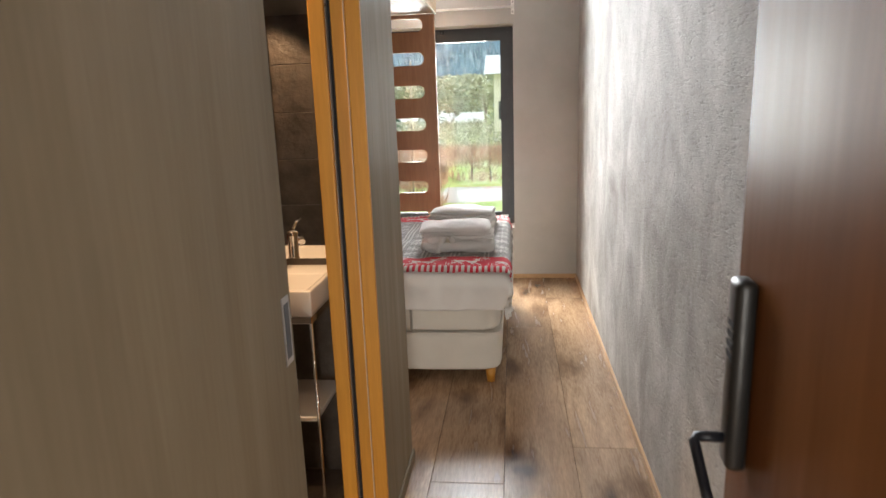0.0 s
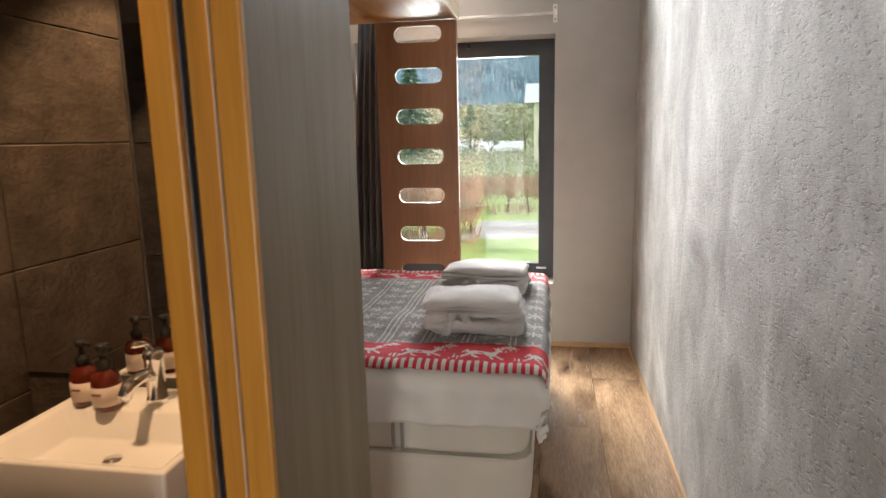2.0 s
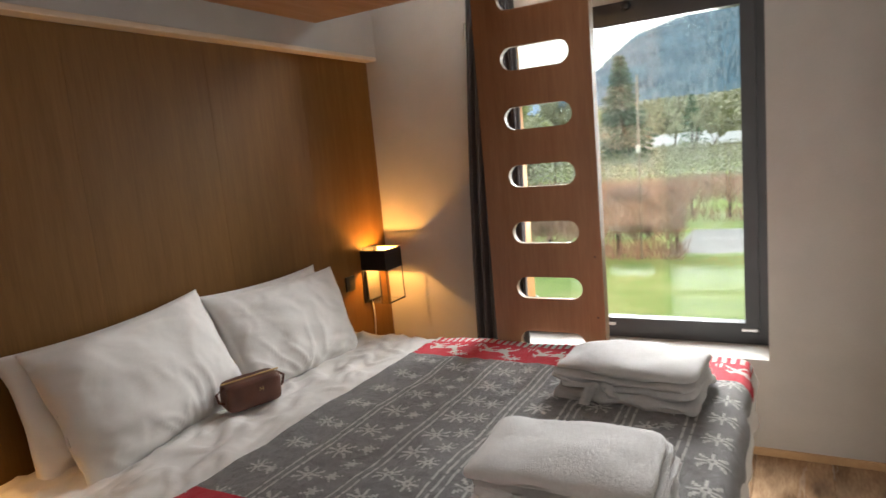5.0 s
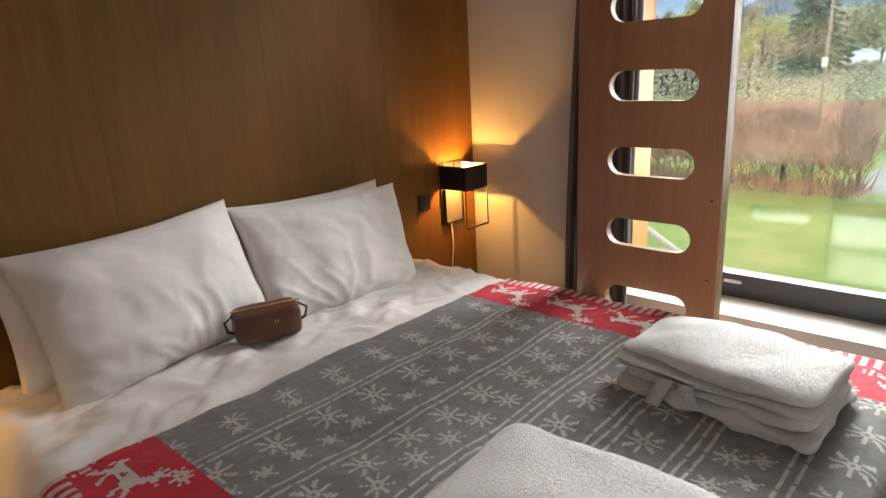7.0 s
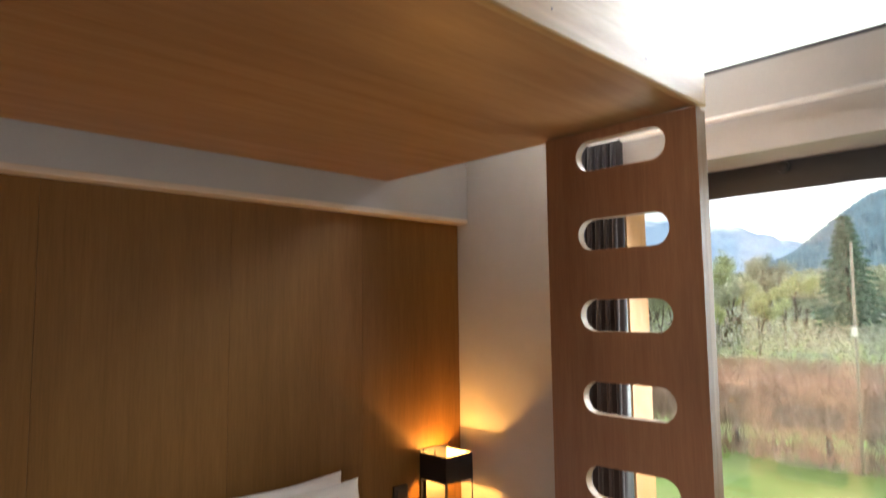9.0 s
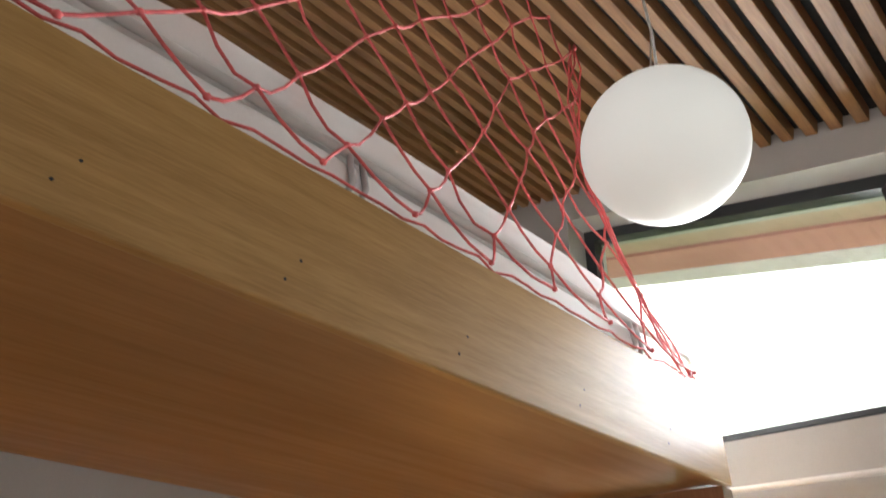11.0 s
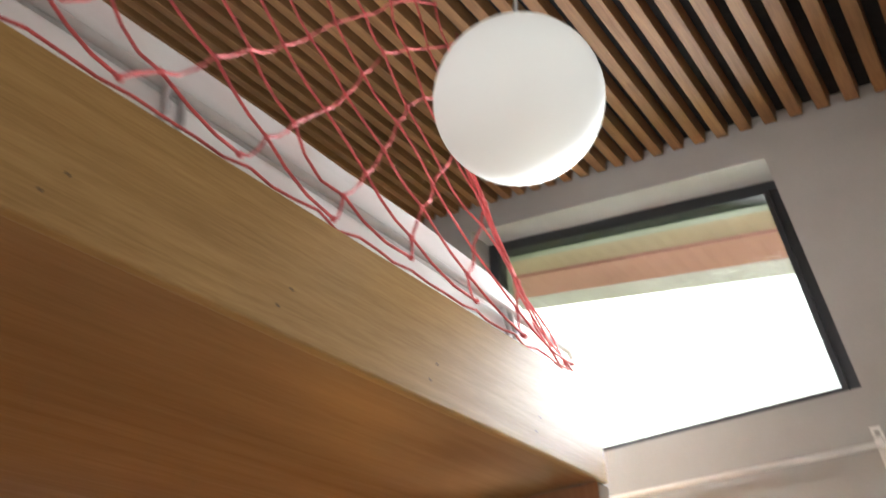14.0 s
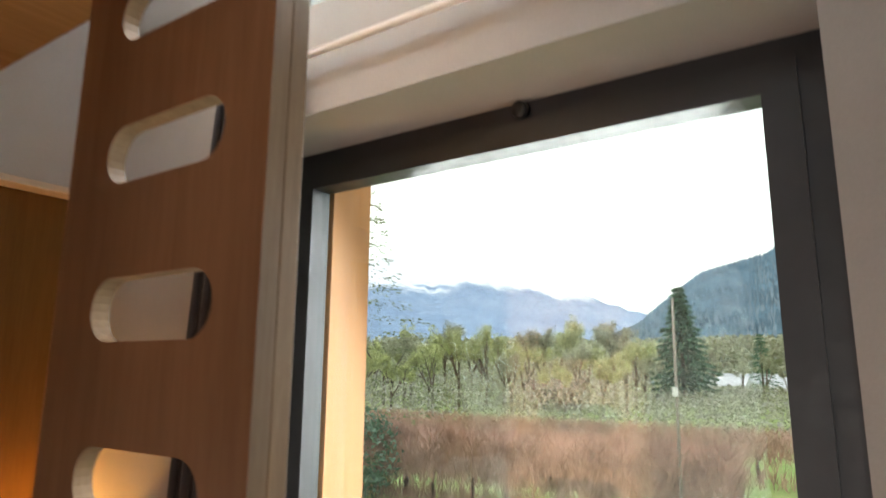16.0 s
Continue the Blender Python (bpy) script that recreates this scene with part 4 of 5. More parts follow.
def bush_leaf(k):
    d = rvec(1.0)
    d = d.normalized() * U(0.6, 1.0)
    c = Vector((bx + d.x * 0.95, by + d.y * 0.8, GZ + 0.75 + d.z * 0.72))
    return c + rvec(0.05), c + rvec(0.05), c + rvec(0.05)


blades("crown", bush_leaf, 3500, plain("blue_green_leaf", (0.10, 0.17, 0.10), 0.6, vary=0.4), bush)
part("stem", rod(bmesh.new(), (bx, by, GZ - 0.1), (bx, by, GZ + 0.7), 0.06, 0.03), M_TWIG, bush)
M_POLE = plain("weathered_pole", (0.3, 0.25, 0.2), 0.8)
stake = thing("garden_post", "tall thin wooden post standing at the hedge", "post", at=(-1.92, 12.2, GZ))
part("pole", rod(bmesh.new(), (-1.92, 12.2, GZ - 0.1), (-1.88, 12.2, 2.3), 0.02, 0.016, 10), M_POLE, stake, "", True)
part("clip", boxed(-1.93, -1.865, 12.15, 12.17, 1.2, 1.31, 0.005), M_WALLW, stake, "white clip")
rail_ = thing("outdoor_handrail", "white handrail of the garden steps", "handrail", at=(-1.5, 6.9, GZ))
part("rail", rod(bmesh.new(), (-1.95, 6.9, 0.62), (-1.15, 6.9, 0.16), 0.02), M_WALLW, rail_)
for x_, z_ in ((-1.85, 0.55), (-1.65, 0.44), (-1.45, 0.33), (-1.25, 0.21)):
    part("baluster", rod(bmesh.new(), (x_, 6.9, GZ - 0.05), (x_, 6.9, z_), 0.012), M_STEEL, rail_)


def house(x_, y_, w, d, h, wallm, label, roofh=1.4, wins=3, turn=0.0, roofm=None):
    t_ = thing("house", label, "house", at=(x_, y_, ground_z(y_)))
    m = Matrix.Translation((x_, y_, ground_z(y_))) @ Matrix.Rotation(radians(turn), 4, 'Z')
    part("wall", box(bmesh.new(), -w / 2, w / 2, -d / 2, d / 2, -0.3, h, 0, 1, m), wallm, t_)
    bm = bmesh.new()
    o_ = 0.5
    vs = [bm.verts.new(m @ Vector(p)) for p in ((-w / 2 - o_, -d / 2 - o_, h), (w / 2 + o_, -d / 2 - o_, h), (w / 2 + o_, d / 2 + o_, h), (-w / 2 - o_, d / 2 + o_, h), (-w / 2 - o_, 0, h + roofh), (w / 2 + o_, 0, h + roofh))]
    for q in ((0, 1, 5, 4), (2, 3, 4, 5), (0, 4, 3), (1, 2, 5), (3, 2, 1, 0)):
        bm.faces.new([vs[i] for i in q])
    part("roof", bm, roofm or M_ROOFW, t_)
    for k in range(wins):
        xx = -w / 2 + w * (k + 0.5) / wins
        for zz in ([h * 0.28, h * 0.68] if h > 4 else [h * 0.45]):
            part("window", box(bmesh.new(), xx - 0.4, xx + 0.4, -d / 2 - 0.04, -d / 2 + 0.02, zz - 0.45, zz + 0.55, 0, 1, m), M_FRAME, t_)
    return t_


house(*az(4.6, 85), 6.0, 5, 2.6, M_TIMBER, "low timber chalet with a pale roof", 1.3)
house(*az(8.5, 105), 7, 5, 3.2, M_WALLW, "white house with a pale roof far off", 1.5)
house(*az(10.3, 70), 3.5, 4, 1.7, M_WALLW, "small white house behind the hedge", 0.8)
house(*az(23.8, 33), 2.0, 2, 1.0, M_TIMBER, "dark garden shed with a small window", 0.4, 1, 0, M_TIMBER)
house(*az(-0.6, 34), 2.6, 5, 3.6, M_WALLY, "pale cream tall house with a white roof", 1.2, 2)


def ridged(p):
    n_ = noise.noise(p)
    return 1 - abs(n_) * 2


HILL = [(-60, 12.5), (-30, 13.5), (-12, 14), (0, 12.4), (4, 10.8), (6.5, 9.4), (11.5, 8.1), (13.5, 6.7), (17, 3.8), (20.5, 2.4), (27, 1.5), (40, 1.0)]


def ridge(name, mat_, label, dist, deep, profile, base=-6, n_=150, rows=16):
    """A mountain side: the height angle of its crest by bearing, sloping down towards the valley."""
    bm = bmesh.new()
    a0, a1 = profile[0][0], profile[-1][0]
    grid = []
    for i in range(n_ + 1):
        a_ = a0 + (a1 - a0) * i / n_
        for (p0, e0), (p1, e1) in zip(profile, profile[1:]):
            if p0 <= a_ <= p1:
                el = e0 + (e1 - e0) * (a_ - p0) / (p1 - p0)
                break
        row = []
        for j in range(rows + 1):
            f_ = j / rows
            d_ = dist + deep * f_
            crest = (dist + deep) * math.tan(radians(el - 0.5)) + 1.4
            jag = (0.035 * noise.noise(Vector((a_ * 0.9, f_ * 4, dist))) + 0.015 * noise.noise(Vector((a_ * 5, f_ * 9, dist))) + (0.035 * ridged(Vector((a_ * 1.6, f_ * 7, 4.0))) if dist > 1000 else 0.0)) * crest
            z_ = base + (crest - base) * f_ ** 0.9 + jag * (0.4 + 0.6 * f_)
            x_, y_ = az(a_, d_)
            row.append(bm.verts.new((x_, y_, z_)))
        grid.append(row)
    for r0, r1 in zip(grid, grid[1:]):
        for j in range(rows):
            bm.faces.new((r0[j], r0[j + 1], r1[j + 1], r1[j]))
    return structure(name, bm, mat_, label, "mountain", True)


ridge("backdrop", M_FORESTHILL, "wooded hillside with spring haze in its colour", 260, 420, HILL)
ridge("backdrop", M_FARMTN, "mountain range tinted haze blue, with snow on its crest", 1600, 1500, [(4, 3.2), (13, 4.4), (17, 5.3), (20, 6.3), (24, 7.8), (28, 9.0), (31.5, 10.6), (34.5, 9.9), (38, 10.2), (44, 9.2), (55, 10), (75, 7)])


# conifers standing all over the wooded hillside
def hill_point(a_, f_):
    el = 1.2
    for (p0, e0), (p1, e1) in zip(HILL, HILL[1:]):
        if p0 <= a_ <= p1:
            el = e0 + (e1 - e0) * (a_ - p0) / (p1 - p0)
    crest = 680 * math.tan(radians(el - 0.5)) + 1.4
    x_, y_ = az(a_, 260 + 420 * f_)
    return Vector((x_, y_, -6 + (crest + 6) * f_ ** 0.9))


def hill_tree(k):
    a_ = U(-10, 30)
    if noise.noise(Vector((a_ * 0.35, k * 0.0, 3.0))) > 0.6:
        a_ += 1.5
    b = hill_point(a_, rnd.random() ** 0.8)
    h = U(4, 9)
    w = h * U(0.16, 0.3)
    return b + Vector((-w, U(-1, 1), -2)), b + Vector((w, U(-1, 1), -2)), b + Vector((U(-.5, .5), -U(0, 2), h))


# The hillside trees carry the same haze, mixed into their base colours.
M_HAZYTREE = plain("haze_tinted_conifer", (0.2, 0.31, 0.39), 0.9, vary=0.55, scale=0.045)
M_BARETREE = plain("haze_tinted_bare_wood", (0.33, 0.41, 0.47), 0.9, vary=0.4, scale=0.03)
forest = thing("hillside_forest", "blue-green conifers covering the hillside, haze put into their colour", "forest", kind="stuff", at=(-60, 300, 0))
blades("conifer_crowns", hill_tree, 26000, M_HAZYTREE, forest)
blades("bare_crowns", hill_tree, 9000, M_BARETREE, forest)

# ---- bed ----
bed = thing("bed", "cream fabric box-spring bed on short wooden legs", "bed", at=(-1.03, 4.4, 0))
BX0, BX1, BY0, BY1 = -1.96, -0.125, 3.60, 5.19
cx, cy = (BX0 + BX1) / 2, (BY0 + BY1) / 2
part("base", soft(bmesh.new(), (cx, cy, 0.183), (BX1 - BX0, BY1 - BY0, 0.222), 22, 0.003, 5, 22), M_BASE, bed, "", True)
mt = part("mattress", soft(bmesh.new(), (cx, cy, 0.410), (BX1 - BX0 - 0.012, BY1 - BY0 - 0.012, 0.235), 22, 0.005, 9, 26), M_BASE, bed, "quilted cream mattress", True)
for z in (0.288, 0.522):
    k = 0.001
    part("piping", tube(bmesh.new(), [(BX0 + 0.1, BY0 + k, z), (BX1 - 0.06, BY0 + k, z), (BX1 - 0.02, BY0 + 0.02, z), (BX1 - 0.001, BY0 + 0.06, z), (BX1 - 0.001, BY1 - 0.05, z)], 0.005, 6), M_BASE, mt, "", True)
for xx in (-0.60, -0.635):
    part("strap", boxed(xx - 0.006, xx + 0.006, BY0 - 0.006, BY0 + 0.004, 0.303, 0.515, 0.002), plain("grey_strap", (0.3, 0.28, 0.25), 0.8), mt, "grey carrying strap")
for xx in (BX0 + 0.08, BX1 - 0.06):
    for yy in (BY0 + 0.05, BY1 - 0.06):
        part("leg", rod(bmesh.new(), (xx, yy, 0), (xx, yy, 0.08), 0.022, 0.028, 16), M_PINE, bed, "turned wooden leg", True)

TOP = 0.605


def drape(s, t, ex, ey0, ey1, top, r=0.035, fold=0.012):
    """Lays a cloth point (s along x, t along y) over the bed: flat on top, rounded over the foot and both long edges."""
    def over(v, edge):
        a = v - (edge - r)
        if a <= 0:
            return v, 0.0
        if a < r * 1.57:
            an = a / r
            return edge - r + r * math.sin(an), r * (1 - math.cos(an))
        return edge + 0.004, r + (a - r * 1.57)
    x, dx = over(s, ex)
    y, dy = over(-t, -ey0)
    y = -y
    y2, dy2 = over(y, ey1)
    d = max(dx, dy, dy2) + 0.3 * min(dx, max(dy, dy2))
    wave = fold * min(1, d / 0.06) * noise.noise(Vector((s * 9, t * 9, 1.3)))
    return Vector((x + (wave if dx > 0.02 else 0), y2 - (wave if dy > 0.02 else 0), top - d))


def cloth_grid(name, s0, s1, t0, t1, cell, fn, mats, parent, pick=None, thick=0.008):
    ns, nt = int(round((s1 - s0) / cell)), int(round((t1 - t0) / cell))
    verts = [fn(s0 + (s1 - s0) * i / ns, t0 + (t1 - t0) * j / nt) for i in range(ns + 1) for j in range(nt + 1)]
    faces = [(i * (nt + 1) + j, (i + 1) * (nt + 1) + j, (i + 1) * (nt + 1) + j + 1, i * (nt + 1) + j + 1) for i in range(ns) for j in range(nt)]
    me = bpy.data.meshes.new(name)
    me.from_pydata(verts, [], faces)
    for m_ in mats:
        me.materials.append(m_)
    idx = [pick(i, j, ns, nt) if pick else 0 for i in range(ns) for j in range(nt)]
    me.polygons.foreach_set("material_index", idx)
    me.polygons.foreach_set("use_smooth", [True] * len(faces))
    me.update()
    o = new(name, me)
    so = o.modifiers.new("thickness", 'SOLIDIFY')
    so.thickness, so.offset = thick, 1.0
    return place(o, parent)


def duvet_at(s, t):
    p = drape(s, t, -0.088, 3.585, 5.205, TOP, 0.045, 0.02)
    w = 0.010 * noise.noise(Vector((s * 4, t * 4, 0))) + 0.006 * ridged(Vector((s * 7 + 0.8 * noise.noise(Vector((s * 3, t * 3, 7))), t * 5, 3)))
    if s < -1.3:
        w += (0.013 * ridged(Vector((s * 8 + 0.7 * noise.noise(Vector((s * 5, t * 5, 2))), t * 5.5, 9))) + 0.011 * max(0.0, ridged(Vector((s * 13 + 0.6 * noise.noise(Vector((s * 6, t * 6, 1))), t * 7 + s * 4, 4)))) ** 4) * min(1, (-1.3 - s) * 6)
    return p + Vector((0, 0, w))


duvet = thing("duvet", "crumpled white cotton duvet cover spread over the bed", "duvet", at=(cx, cy, TOP))
cloth_grid("cover", -1.95, 0.075, 3.425, 5.30, 0.011, duvet_at, [M_LINEN], duvet, None, 0.02)

# knitted blanket: every stitch block is a face of red, grey or cream wool
DEER = ["..................X.X..", "................X.X.XX.", ".................XXXX..", ".................XXX...", "..................XXX..", "...X.............XXXX.X",
        "..XX............XXX....", "..XXXXXXXXXXXXXXXXX....", ".X.XXXXXXX.XXXXXXX.....", ".X..XXXXX...XXXXXX.....", "....XXXXXXXXXXXXXX.....", "...XXXX......XXXXXX....",
        "...XX.X........X..XX...", "..XX..XX.......X...XX..", ".XX....XX......XX...XX.", ".X......XX......X....X."]
SMALL = ["....X....", ".X.XX.X..", "..XXXXX..", "XXXX.XXXX", "..XXXXX..", ".X..X..X.", "....X...."]
FLAKE_A = ["....X....", ".X..X..X.", "..X.X.X..", "...XXX...", "XXXX.XXXX", "...XXX...", "..X.X.X..", ".X..X..X.", "....X...."]
FLAKE_B = [".....X.....", ".X...X...X.", ".XX..X..XX.", "..XX.X.XX..", "....XXX....", "XXXXX.XXXXX", "....XXX....", "..XX.X.XX..", ".XX..X..XX.", ".X...X...X.", ".....X....."]
FLAKE_C = ["..X....", "...X..X", ".XXXXX.", "..XXX..", ".XXXXX.", "X..X...", "....X.."]
CELL = 0.0075
HEM, RED = 7, 25


def stamp(bits, i, j, oi, oj):
    a, b = i - oi, j - oj
    return 0 <= b < len(bits) and 0 <= a < len(bits[0]) and bits[len(bits) - 1 - b][a] == "X"


LINES = [24, 27, 52, 55, 79, 82, 85, 103, 106, 109, 125, 128, 131, 150, 153]
COLS = [(7, FLAKE_A, 20), (15, FLAKE_C, 20), (29, FLAKE_B, 19), (41, FLAKE_C, 11), (57, FLAKE_B, 17), (68, FLAKE_A, 14), (88, FLAKE_B, 16), (111, FLAKE_B, 18), (133, FLAKE_A, 16), (141, FLAKE_C, 12), (157, FLAKE_B, 18)]


def knit(i, j, ns, nt):
    jj = min(j, nt - 1 - j)
    if jj < HEM:
        return 2 if (i // 2) % 2 == 0 else 0
    if jj < HEM + RED:
        k = jj - HEM
        if stamp(DEER, i % 31, k, 3, 4) or stamp(SMALL, (i + 9) % 31, k, 1, 17) or stamp(FLAKE_C, (i + 3) % 31, k, 1, 1) and i % 2 == 0:
            return 2
        return 0
    if i in LINES:
        return 3 if (j * 7 + i * 3) % 11 else 1
    for col, bits, step in COLS:
        if col <= i < col + len(bits[0]) and stamp(bits, i, (j + col * 5) % step, col, 2):
            return 3
    return 1


def blanket_at(s, t):
    p = duvet_at(s, t)
    q = drape(s, t, -0.078, 3.575, 5.215, TOP + 0.012, 0.045, 0.016)
    w = p.z - drape(s, t, -0.088, 3.585, 5.205, TOP, 0.045, 0.02).z
    return q + Vector((0, 0, max(w, -0.004) + 0.024 + 0.002 * noise.noise(Vector((s * 60, t * 60, 5)))))


blanket = thing("throw_blanket", "grey and red knitted wool throw with reindeer and snowflakes", "blanket", at=(-0.7, cy, TOP))
cloth_grid("knit", -1.345, 0.02, 3.578, 5.168, CELL, blanket_at, [M_RED, M_GREY, M_CREAM, M_FLAKE], blanket, knit, 0.006)


# ---- pillows ----
def pillow(name, centre, w, h, thick, lean, turn=0.0, seed=0.0, label="", spin=0.0):
    """Leans back against the headboard; the width runs along y."""
    n_ = 64
    m = Matrix.Translation(centre) @ Matrix.Rotation(radians(turn), 4, 'Z') @ Matrix.Rotation(radians(-lean), 4, 'Y') @ Matrix.Rotation(radians(spin), 4, 'X')
    bm = bmesh.new()
    sides = []
    for sgn in (1, -1):
        grid = []
        for i in range(n_ + 1):
            row = []
            for j in range(n_ + 1):
                u, v = -1 + 2 * i / n_, -1 + 2 * j / n_
                f_ = max(0, (1 - abs(u) ** 2.4)) ** 0.55 * max(0, (1 - abs(v) ** 2.4)) ** 0.55
                pu = u * (1 - 0.07 * (1 - v * v) * abs(u) ** 3)
                pv = v * (1 - 0.09 * (1 - u * u) * abs(v) ** 3)
                q = Vector((u * 1.9 + seed, v * 1.4 - seed, seed * 2))
                ed = max(abs(u), abs(v))
                wr = 0.016 * noise.noise(q * 0.9) + 0.007 * (ed ** 2) * ridged(Vector((u * 3.5 + 1.2 * noise.noise(q), v * 3.0, seed))) + 0.004 * ridged(Vector((u * 2.6 + v * 1.4 + seed + 0.6 * noise.noise(q * 1.7), v * 1.4 - u * 1.9, seed)))
                # sharp creases running in from the seams and the lower corners
                warp = 0.5 * noise.noise(q * 1.3)
                fan = math.atan2(v + 1.25, u + 0.25 * math.sin(seed * 3)) * 4.2 + warp
                rad = math.hypot(u, v + 1.25)
                cr = max(0.0, ridged(Vector((fan, rad * 0.9, seed + 3)))) ** 3
                cr2 = max(0.0, ridged(Vector((u * 1.3 + warp, v * 4.2 + u * 1.7, seed + 8)))) ** 3
                wr += 0.019 * cr * max(0.0, 1.15 - 0.75 * rad) + 0.005 * cr2 * ed ** 3
                d = sgn * (thick / 2 * f_ + wr * min(1, f_ * 1.6 + 0.12)) + 0.014 * noise.noise(Vector((u * 2.5, v * 2.5, seed + 6)))
                row.append(bm.verts.new(m @ Vector((d, pu * w / 2, pv * h / 2))))
            grid.append(row)
        for i in range(n_):
            for j in range(n_):
                bm.faces.new((grid[i][j], grid[i + 1][j], grid[i + 1][j + 1], grid[i][j + 1]))
    bmesh.ops.remove_doubles(bm, verts=bm.verts, dist=0.004)
    o = part(name, bm, M_LINEN, None, "", True)
    return tagged(o, label, "pillow", "pillows on the bed")


FRONT = "plump white cotton pillow leaning in the front row"
REAR = "white cotton pillow standing against the headboard"
pillow("pillow", (-1.81, 4.055, 0.815), 0.68, 0.46, 0.20, 24, 3, 1.3, FRONT, 3)
pillow("pillow", (-1.785, 4.70, 0.80), 0.70, 0.43, 0.19, 22, -3, 4.1, FRONT, -2)
pillow("pillow", (-1.895, 4.02, 0.805), 0.70, 0.43, 0.13, 10, 0, 7.7, REAR, 2)
pillow("pillow", (-1.89, 4.70, 0.80), 0.70, 0.42, 0.13, 9, 0, 9.2, REAR, -1)


# ---- folded bathrobes ----
def robe(x0, x1, y0, y1, z, h, seed, turn):
    cxx, cyy = (x0 + x1) / 2, (y0 + y1) / 2
    b = thing("folded_bathrobe", "folded white terry bathrobe with its belt tucked in", "bathrobe", "bathrobes on the bed", at=(cxx, cyy, z))
    m = Matrix.Translation((cxx, cyy, 0)) @ Matrix.Rotation(radians(turn), 4, 'Z') @ Matrix.Translation((-cxx, -cyy, 0))
    w, d = x1 - x0, y1 - y0
    lay = [(0.97, 0.95, 0.0, 0.40, 0.026, 9), (1.0, 1.0, 0.14, 0.32, 0.028, 11), (0.95, 0.985, 0.36, 0.22, 0.022, 12), (1.0, 0.96, 0.545, 0.125, 0.010, 9), (0.97, 1.01, 0.65, 0.12, 0.012, 8), (0.985, 0.985, 0.75, 0.23, 0.012, 7)]
    for i, (fx, fy, a, hh, amp, fq) in enumerate(lay):
        bm = soft(bmesh.new(), (cxx + 0.012 * math.sin(i * 2 + seed), cyy + 0.012 * math.cos(i * 3 + seed), z + h * (a + hh / 2)), (w * fx, d * fy, h * hh * 1.16), 3.3, amp, fq, 34, None, seed + i * 3.1, 9)
        for v in bm.verts:
            # the ends sag and the edges wander as in loosely folded terry
            u_, t_ = (v.co.x - cxx) / w * 2, (v.co.y - cyy) / d * 2
            q = v.co * 5 + Vector((seed * 4, i * 2.3, 0))
            v.co += Vector((0.014 * noise.noise(q), 0.014 * noise.noise(q + Vector((9, 0, 0))), 0.012 * noise.noise(q * 1.4 + Vector((0, 5, 0)))))
            v.co.z -= h * (a + hh) * (0.06 * u_ ** 4 + 0.04 * t_ ** 4)
            v.co.z = max(v.co.z, z - 0.006)
        bmesh.ops.transform(bm, matrix=m, verts=bm.verts)
        part("fold", bm, M_TERRY, b, "", True)
    for k, (dx, lean) in enumerate(((-0.075, -0.035), (-0.03, 0.02))):
        bm = bmesh.new()
        pts = [(cxx + dx + lean * q, y0 - 0.012 - 0.006 * math.sin(q * 3), z + h * (0.62 - (0.58 if k == 0 else 0.3) * q)) for q in (0, 0.25, 0.5, 0.75, 1.0)]
        for a_, b_ in zip(pts, pts[1:]):
            vs = [bm.verts.new(m @ Vector((p[0] + o_, p[1] + e_, p[2]))) for p in (a_, b_) for o_, e_ in ((-0.017, 0), (0.017, 0), (0.017, 0.008), (-0.017, 0.008))]
            for q_ in ((0, 1, 5, 4), (1, 2, 6, 5), (2, 3, 7, 6), (3, 0, 4, 7), (0, 3, 2, 1), (4, 5, 6, 7)):
                bm.faces.new([vs[i_] for i_ in q_])
        bmesh.ops.remove_doubles(bm, verts=bm.verts, dist=0.0005)
        part("belt", bm, M_TERRY, b, "flat white belt end", True)
    return b


robe(-0.585, -0.175, 3.925, 4.215, 0.638, 0.175, 1.0, 2)
robe(-0.625, -0.185, 4.615, 4.91, 0.638, 0.145, 5.0, -4)

# ---- leather wash bag ----
bag = thing("wash_bag", "small brown leather wash bag with a gold monogram", "bag", at=(-1.615, 4.295, 0.66))
bmx = Matrix.Translation((-1.617, 4.297, 0.705)) @ Matrix.Rotation(radians(-20), 4, 'Z') @ Matrix.Rotation(radians(6), 4, 'Y')
part("body", soft(bmesh.new(), (0, 0, 0), (0.085, 0.20, 0.10), 7, 0.004, 18, 14, bmx), M_LEATHER, bag, "", True)
part("zip", tube(bmesh.new(), [bmx @ Vector((0.0, y_, 0.051)) for y_ in (-0.105, -0.05, 0, 0.05, 0.105)], 0.003, 6), M_GOLD, bag, "brass zip")
for sg in (-1, 1):
    part("tab", tube(bmesh.new(), [bmx @ Vector(p) for p in ((0, sg * 0.098, 0.04), (0.002, sg * 0.125, 0.02), (0.003, sg * 0.118, -0.01), (0, sg * 0.1, -0.02))], 0.005, 6), M_LEATHER, bag, "leather end tab")
fc = bpy.data.curves.new("monogram", 'FONT')
fc.body, fc.size, fc.extrude, fc.align_x, fc.align_y = "H", 0.022, 0.0004, 'CENTER', 'CENTER'
fc.materials.append(M_GOLD)
mono = new("monogram", fc)
mono.matrix_world = bmx @ Matrix.Translation((0.0432, 0.02, 0.012)) @ Matrix.Rotation(radians(90), 4, 'Z') @ Matrix.Rotation(radians(90), 4, 'X')
place(mono, bag)

# ---- loft bunk over the bed ----
BKX0, BKX1, BKY0, BKY1 = XB + 0.003, -0.598, 2.845, 5.278
bunk = thing("loft_bunk", "loft bunk with oak veneer underside and pale oak edge board", "bunk", at=(-1.25, 4.0, 2.125))
